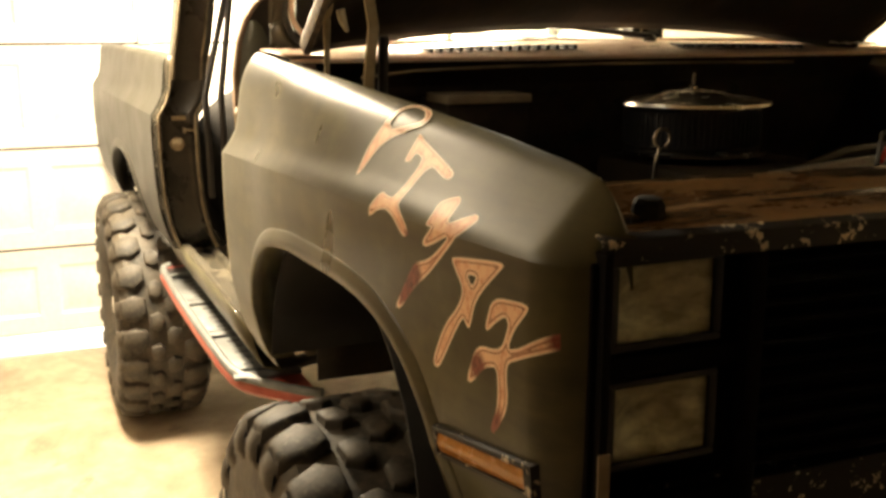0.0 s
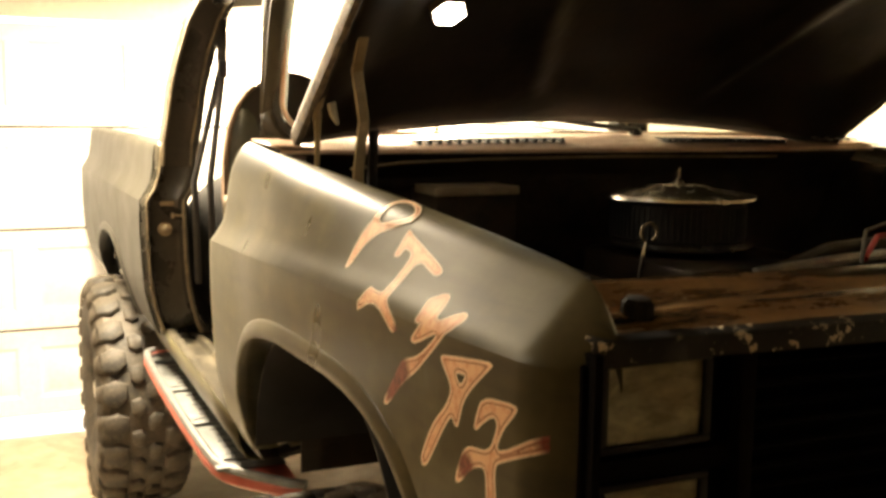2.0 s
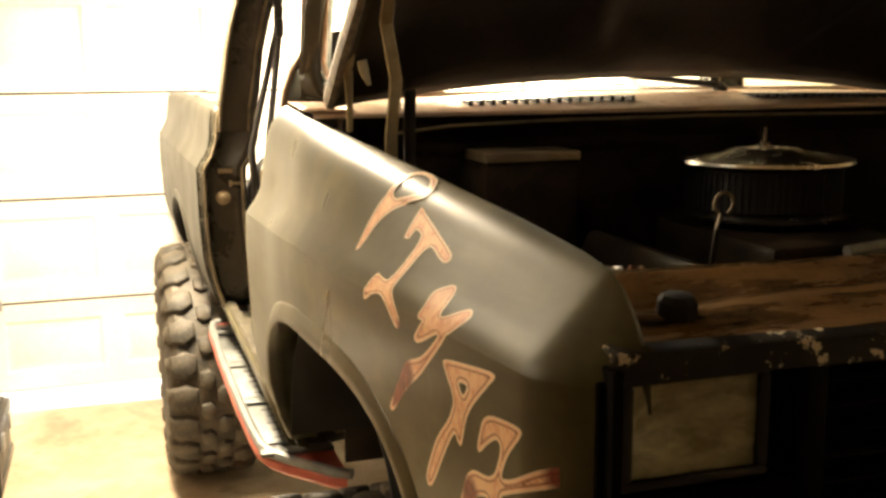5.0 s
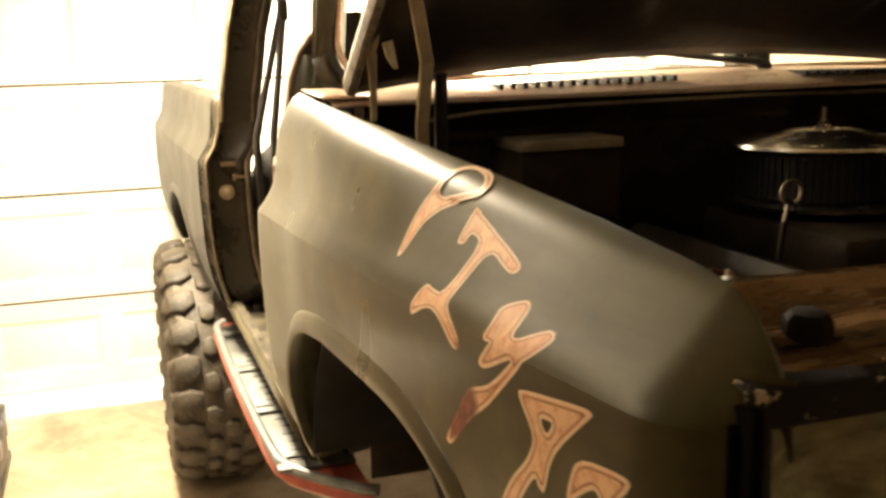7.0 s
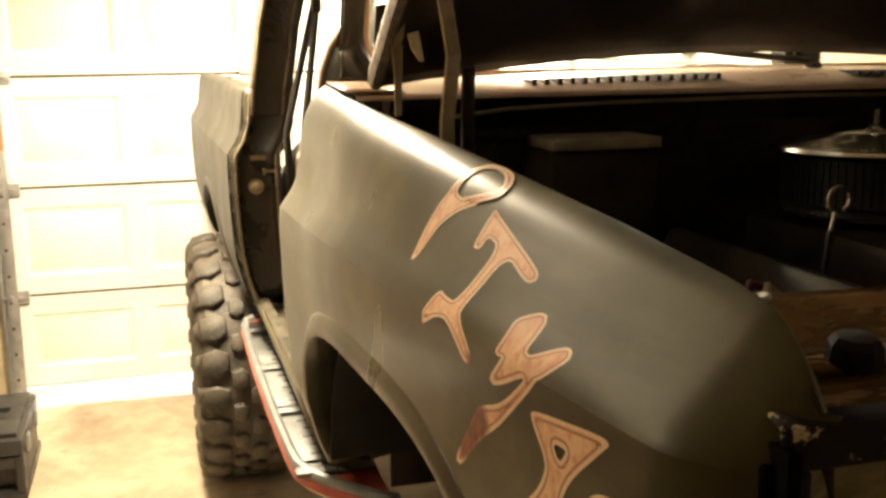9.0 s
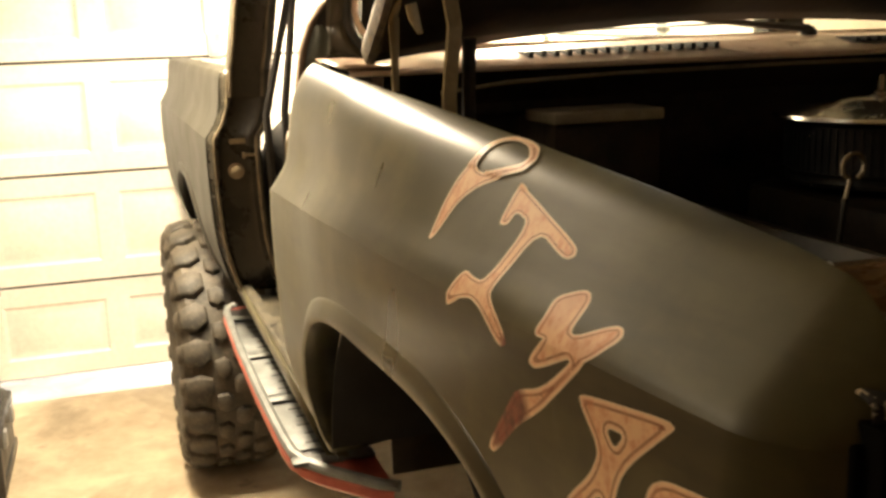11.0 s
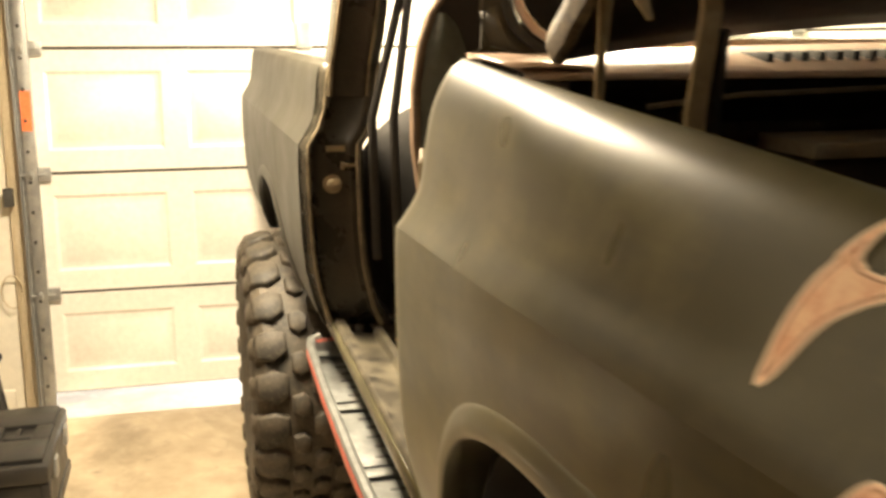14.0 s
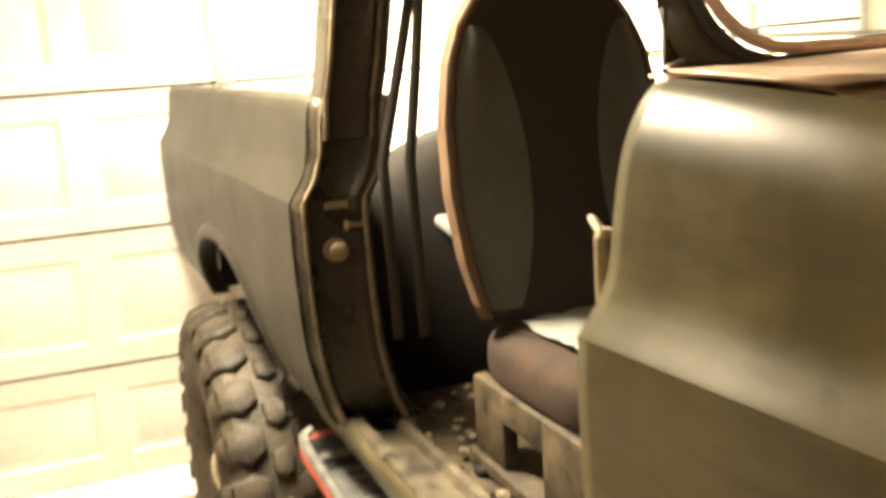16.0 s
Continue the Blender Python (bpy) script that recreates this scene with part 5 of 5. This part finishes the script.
# hinges: strap, arm and small link on each side
for flip in (False, True):
    fx = (lambda p: mirror(p)) if flip else (lambda p: Vector(p))
    bm = bmesh.new()
    for z0, z1, xa, xb, ya, yb in ((1.48, 1.60, 0.226, 0.226, -0.47, -0.47), (1.598, 1.70, 0.226, 0.236, -0.47, -0.475), (1.698, 1.80, 0.236, 0.212, -0.475, -0.50), (1.798, 1.86, 0.212, 0.205, -0.50, -0.56)):
        rows = [[fx((x + dx, y + dy, z)) for dx, dy in ((-0.028, 0.0), (-0.026, -0.004), (-0.006, -0.004), (-0.004, 0.0), (-0.006, 0.004), (-0.026, 0.004), (-0.028, 0.0))] for x, y, z in ((xa, ya, z0), (xb, yb, z1))]
        sheet(bm, rows)
    hinge = part("hood_hinge", bm, LIT_HINGE_STEEL, truck, "dusty pressed steel hood hinge, lightened as if lit")
    bm = bmesh.new()
    sweep(bm, [fx((0.265, -0.40, 1.53)), fx((0.262, -0.41, 1.60)), fx((0.262, -0.42, 1.68))], 0.018, 8, 0.5)
    part("hinge_arm", bm, BAY, hinge)
    bm = bmesh.new()
    sweep(bm, [fx((0.165, -0.33, 1.60)), fx((0.165, -0.335, 1.66)), fx((0.158, -0.36, 1.72)), fx((0.170, -0.44, 1.79))], [0.009, 0.010, 0.014, 0.016], 8, 0.5)
    part("hinge_link", bm, LIT_HINGE_STEEL, hinge)
    bm = bmesh.new()
    sweep(bm, [fx((0.175, -0.40, 1.735)), fx((0.180, -0.40, 1.712)), fx((0.186, -0.41, 1.690))], [0.014, 0.013, 0.006], 8, 0.5)
    part("hinge_hook", bm, LIT_HINGE_STEEL, hinge, "bent steel hook")

# ---------------------------------------------------------------- cab interior
def cushion(bm, x0, x1, y0, y1, z0, z1, lean=0.0, e=0.35, n=10):
    """A rounded pad: a superellipsoid box that leans back by lean metres over its height."""
    c, h = Vector(((x0 + x1) / 2, (y0 + y1) / 2, (z0 + z1) / 2)), Vector(((x1 - x0) / 2, (y1 - y0) / 2, (z1 - z0) / 2))
    rows = []
    for i in range(n * 2 + 1):
        th = -math.pi / 2 + math.pi * i / (n * 2)
        row = []
        for j in range(n * 4 + 1):
            ph = 2 * math.pi * j / (n * 4)
            sp = lambda v, e: math.copysign(abs(v) ** e, v)
            p = Vector((sp(math.cos(th), e) * sp(math.cos(ph), 0.35), sp(math.cos(th), 0.35) * sp(math.sin(ph), 0.5), sp(math.sin(th), e + 0.1)))
            row.append((c.x + p.x * h.x, c.y + p.y * h.y + lean * p.z * 0.5, c.z + p.z * h.z))
        rows.append(row)
    sheet(bm, rows)
    bmesh.ops.remove_doubles(bm, verts=bm.verts, dist=1e-5)
    return bm


def bucket_seat(x, label):
    """A bucket seat: dark cloth face, vinyl bolsters, tan piping and a worn base."""
    def half(z):
        return float(np.interp(z, [1.20, 1.30, 1.42, 1.55, 1.65, 1.72, 1.77, 1.80, 1.815, 1.82], [0.180, 0.205, 0.218, 0.214, 0.196, 0.168, 0.130, 0.085, 0.045, 0.006]))

    def face(u, z, out=0.0):
        """A point of the front face; u from -1 to 1 across."""
        return Vector((x + u * half(z), 0.80 + 0.15 * (z - 1.2) + 0.028 * abs(u) ** 4 - 0.022 * abs(u) ** 2 - out, z))
    levels = [1.20 + 0.62 * (1 - (1 - k / 40) ** 1.6) for k in range(41)]
    rows = []
    for z in levels:
        front = [face(-1 + k / 8, z) for k in range(17)]
        rear = [Vector((x + half(z) * math.cos(a), face(1, z).y + 0.115 * math.sin(a) ** 0.6, z)) for a in (math.pi * k / 12 for k in range(1, 12))]
        rows.append(front + rear + front[:1])
    bm = sheet(bmesh.new(), rows)
    bmesh.ops.remove_doubles(bm, verts=bm.verts, dist=1e-5)
    back = part("seat", bm, DARKVINYL, truck, label, 50)
    for s in (-1, 1):
        bm = bmesh.new()
        rows = []
        for k in range(25):
            z = 1.215 + 0.50 * k / 24
            inner = 0.95 - 0.62 * math.sqrt(max(0.0, 1 - ((z - 1.45) / 0.27) ** 2))
            rows.append([face(s * (inner + (0.97 - inner) * j / 6), z, 0.002 + 0.008 * math.sin(math.pi * j / 6)) for j in range(7)])
        part("bolster", sheet(bm, rows), VINYL, back, "blue-grey vinyl bolster")
        bm = bmesh.new()
        sheet(bm, [[Vector((x + s * (half(z) + d), face(1, z).y + dy, z)) for d, dy in ((-0.006, -0.008), (0.007, 0.000), (0.009, 0.022), (0.004, 0.046))] for z in levels[:-6]])
        thick(part("piping", bm, TAN, back, "tan edge band"), 0.004, 0.0)
    part("seat_cushion", cushion(bmesh.new(), x - 0.185, x + 0.20, 0.44, 0.90, 1.05, 1.185, 0.0, 0.5), CLOTH, back, "torn brown seat cushion")
    bm = bmesh.new()
    rows = []
    for i in range(13):
        rows.append([(x - 0.13 + 0.28 * k / 12, 0.52 + 0.28 * i / 12, 1.192 + 0.012 * noise.noise((k * 0.5, i * 0.5, x))) for k in range(13)])
    part("folded_rag", sheet(bm, rows), RAG, back, "pale rag lying on the cushion")
    bm = bmesh.new()
    box(bm, x - 0.20, x + 0.20, 0.45, 0.90, 0.90, 0.93, 0.004)
    part("seat_base", bm, MUD, back, "muddy seat base plate")
    for dx in (-0.19, 0.16):
        part("seat_bracket", boxes((x + dx, x + dx + 0.03, 0.46, 0.60, 0.932, 1.08), (x + dx + 0.001, x + dx + 0.029, 0.59, 0.76, 1.02, 1.079), (x + dx, x + dx + 0.03, 0.75, 0.88, 0.932, 1.08), bevel=0.006), MUD, back, "muddy seat bracket")
    return back


bucket_seat(0.435, "dark bucket seat with blue-grey vinyl sides and torn cushion")
part("rear_bench", cushion(bmesh.new(), 0.17, 1.83, 1.30, 1.52, 0.86, 1.53, 0.06, 0.6), SOOT, truck, "black rear bench back")
# Dark box added to hide the lit floor below the bench.
part("bench_gap_filler", boxes((0.17, 1.83, 1.34, 1.50, 0.80, 1.20), bevel=0.01), SOOT, truck, "dark box added to close the bright gap under the rear bench")
part("tailgate", boxes((0.16, 1.84, 3.05, 3.10, 0.95, 1.585), bevel=0.01), DOORW, truck, "pale tailgate")
for x0, x1, y in ((0.252, 0.200, 1.03), (0.246, 0.150, 1.045)):
    bm = bmesh.new()
    rows = [[(x - 0.011, yy, z), (x, yy - 0.003, z), (x + 0.011, yy, z)] for x, yy, z in ((x0 + 0.006, y, 2.05), (x0, y, 1.845), (x0 * 0.5 + x1 * 0.5, y - 0.01, 1.66), (x1, y - 0.01, 1.47), (x1 + 0.01, y, 1.12))]
    sheet(bm, rows)
    thick(part("seat_belt", bm, BELT, truck, "dark seat belt hanging from the roof pillar"), 0.0015)
bm = bmesh.new()
box(bm, 0.236, 0.264, 1.005, 1.05, 1.815, 1.875, 0.008)
part("belt_guide", bm, BLACK, truck, "black belt guide loop")
bm = bmesh.new()
box(bm, -0.02, 0.02, -0.10, 0.10, -0.012, 0.012, 0.008, pose(0.40, 1.24, 1.26, 25, 0, 20))
part("jack_handle", bm, STEEL, truck, "loose metal bar behind the seat")
rnd = random.Random(11)
for k in range(120):
    x, y, s = rnd.uniform(0.19, 0.46), rnd.uniform(0.25, 1.30), rnd.uniform(0.004, 0.015)
    bm = bmesh.new()
    bmesh.ops.create_icosphere(bm, subdivisions=1, radius=s, matrix=Matrix.Translation((x, y, 0.905 + s * 0.3)) @ Matrix.Diagonal((1.0, rnd.uniform(0.6, 1.5), 0.45, 1)))
    for v in bm.verts:
        v.co += Vector((rnd.uniform(-1, 1), rnd.uniform(-1, 1), rnd.uniform(-1, 1))) * s * 0.25
    part("dirt_clod", bm, (MUD, SOOT, STRIP, MUD, RUST, CLOTH, STRIP, MUD, CLOTH, RAG, STRIP)[k % 11], truck)

# ---------------------------------------------------------------- loose things along the wall
toolbox = thing("toolbox", (-0.921, 2.29, 0), "long black plastic toolbox with a recessed front on the floor", "toolbox")
TX0, TX1, TY0, TY1 = -1.055, -0.787, 2.005, 2.575
bm = bmesh.new()
box(bm, TX0 + 0.010, TX1 - 0.010, TY0 + 0.055, TY1 - 0.010, 0.0, 0.185, 0.008)
box(bm, TX0, TX1, TY0 + 0.005, TY1, 0.0, 0.045, 0.008)
box(bm, TX0, TX0 + 0.035, TY0, TY0 + 0.058, 0.040, 0.190, 0.007)
box(bm, TX1 - 0.035, TX1, TY0, TY0 + 0.058, 0.040, 0.190, 0.007)
box(bm, TX0 + 0.030, TX1 - 0.030, TY0 + 0.004, TY0 + 0.058, 0.140, 0.188, 0.006)
part("body", bm, TOOLBOX, toolbox)
bm = bmesh.new()
box(bm, TX0, TX1, TY0 - 0.004, TY1, 0.190, 0.258, 0.014)
lid = part("lid", bm, TOOLBOX, toolbox)
for x0, x1, y0, y1 in ((TX0 + 0.022, TX1 - 0.022, TY0 + 0.03, TY0 + 0.215), (TX0 + 0.022, TX1 - 0.022, TY1 - 0.215, TY1 - 0.03), (TX0 + 0.022, TX0 + 0.080, TY0 + 0.217, TY1 - 0.217), (TX1 - 0.080, TX1 - 0.022, TY0 + 0.217, TY1 - 0.217)):
    part("raised_field", boxes((x0, x1, y0, y1, 0.256, 0.274), bevel=0.006), TOOLBOX, lid)
bm = bmesh.new()
box(bm, TX0 + 0.086, TX1 - 0.086, TY0 + 0.235, TY0 + 0.262, 0.257, 0.271, 0.005)
box(bm, TX0 + 0.125, TX1 - 0.125, TY0 + 0.260, TY0 + 0.345, 0.257, 0.269, 0.004)
part("handle", bm, BLACK, lid, "recessed black handle")
for y in (TY0 + 0.13, TY0 + 0.42):
    part("latch", boxes((TX1 - 0.004, TX1 + 0.010, y, y + 0.05, 0.155, 0.225), bevel=0.003), STEEL, toolbox, "metal latch")

bucket = thing("bucket", (-1.235, 2.30, 0), "tall white plastic bucket with a yellow band", "bucket")
bm = bmesh.new()
lathe(bm, [(0.135, 0), (0.138, 0.01), (0.158, 0.54), (0.165, 0.545), (0.165, 0.57), (0.155, 0.575)], 36, pose(-1.235, 2.30, 0))
part("shell", bm, WHITEP, bucket)
bm = bmesh.new()
lathe(bm, [(0.1585, 0.575), (0.167, 0.578), (0.168, 0.618), (0.160, 0.622)], 36, pose(-1.235, 2.30, 0))
part("band", bm, YELLOW, bucket, "yellow lid band")
pail = thing("grey_pail", (-1.235, 2.30, 0.623), "grey pail with thin orange lines stacked on a white bucket", "bucket")
bm = bmesh.new()
lathe(bm, [(0.140, 0.6225), (0.146, 0.63), (0.152, 0.80), (0.158, 0.805), (0.158, 0.83), (0.145, 0.832)], 36, pose(-1.235, 2.30, 0))
part("shell", bm, GREYP, pail)
for z in (0.655, 0.775):
    bm = bmesh.new()
    lathe(bm, [(0.1515, z), (0.1535, z + 0.001), (0.1540, z + 0.007), (0.1515, z + 0.008)], 36, pose(-1.235, 2.30, 0))
    part("stripe", bm, ORANGE, pail, "orange line")

rnd = random.Random(21)
for k in range(13):
    bx, by = -1.06 - 0.010 * k + rnd.uniform(-0.02, 0.02), 2.86 + rnd.uniform(-0.06, 0.12)
    tx, ty, tz = -1.34 - 0.022 * k + rnd.uniform(-0.03, 0.03), 3.24 + rnd.uniform(-0.04, 0.03), rnd.uniform(1.45, 2.0)
    rod = thing("fishing_rod", (bx, by, 0), "thin brown fishing rod with reel leaning on the wall", "fishing rod", "fishing rods leaning in the corner")
    a, b = Vector((bx, by, 0.0)), Vector((tx, ty, tz))
    part("blank", sweep(bmesh.new(), [a.lerp(b, q / 8) for q in range(9)], [0.011, 0.010, 0.008, 0.007, 0.006, 0.005, 0.004, 0.003, 0.002], 8), BLADE if k % 3 else BLACK, rod)
    part("grip", sweep(bmesh.new(), [a.lerp(b, q) for q in (0.0, 0.02, 0.12, 0.17, 0.20)], [0.012, 0.016, 0.015, 0.016, 0.010], 8), (BLACK, BLACK, WOOD, RED)[k % 4], rod, "worn grip")
    r0 = a.lerp(b, 0.22)
    bm = bmesh.new()
    lathe(bm, [(0.012, -0.03), (0.024, -0.026), (0.024, 0.0), (0.014, 0.004), (0.014, 0.022), (0.022, 0.026), (0.010, 0.032)], 14, Matrix.Translation(r0 + Vector((0.02, -0.03, 0))) @ pose(0, 0, 0, 70, 20 * k, 30 * k))
    part("reel", bm, (CHROME, BLACK, STEEL)[k % 3], rod, "small reel")
    for q in (0.45, 0.62, 0.78):
        c = a.lerp(b, q)
        part("line_guide", sweep(bmesh.new(), [c + Vector((0.008 + 0.008 * math.cos(t * 0.9), -0.012 + 0.008 * math.sin(t * 0.9), 0)) for t in range(7)], 0.0015, 5, 1.0, True), STEEL, rod)

carton = thing("cardboard_box", (-1.15, 1.45, 0), "worn brown cardboard box with a bulging side and tape", "box")
bm = bmesh.new()
rows = []
for i in range(13):
    z = 0.52 * i / 12
    rows.append([(-0.965 + 0.055 * math.sin(math.pi * (0.15 + 0.75 * i / 12)) * (0.5 + 0.5 * math.sin(math.pi * k / 10)) - 0.05 * i / 12, 1.16 + 0.56 * k / 10, z) for k in range(11)])
thick(part("bulged_side", sheet(bm, rows), CARD, carton, "bulging side flap"), 0.006)
bm = bmesh.new()
box(bm, -1.40, -1.025, 1.70, 1.708, 0.0, 0.50, 0.001)
box(bm, -1.40, -1.025, 1.172, 1.18, 0.0, 0.50, 0.001)
box(bm, -1.408, -1.40, 1.172, 1.708, 0.0, 0.50, 0.001)
box(bm, -1.40, -0.99, 1.18, 1.70, 0.0, 0.008, 0.001)
part("walls", bm, CARD, carton)
bm = bmesh.new()
rows = []
for i in range(13):
    z = 0.50 * i / 12
    rows.append([(-0.961 + 0.055 * math.sin(math.pi * (0.15 + 0.75 * i / 12)) * (0.5 + 0.5 * math.sin(math.pi * k / 10)) - 0.05 * i / 12, 1.16 + 0.56 * k / 10, z) for k in (4.4, 5.2)])
thick(part("tape", sheet(bm, rows), VINYL, carton, "strip of grey tape"), 0.001)
pad = thing("foam_sheet", (-1.15, 1.40, 0.50), "pale folded sheet lying over the cardboard box", "sheet")
bm = bmesh.new()
rows = []
for i in range(15):
    y = 1.13 + 0.50 * i / 14
    rows.append([(-1.46 + 0.44 * k / 12, y, 0.520 + 0.10 * max(0.0, 1 - (k / 12 - 0.15) ** 2 * 2) * (1 - 0.25 * (i / 14)) * 0.8 + 0.01 * noise.noise((k * 0.4, i * 0.4, 1))) for k in range(13)])
thick(part("cloth", sheet(bm, rows), PAPER, pad), 0.012)
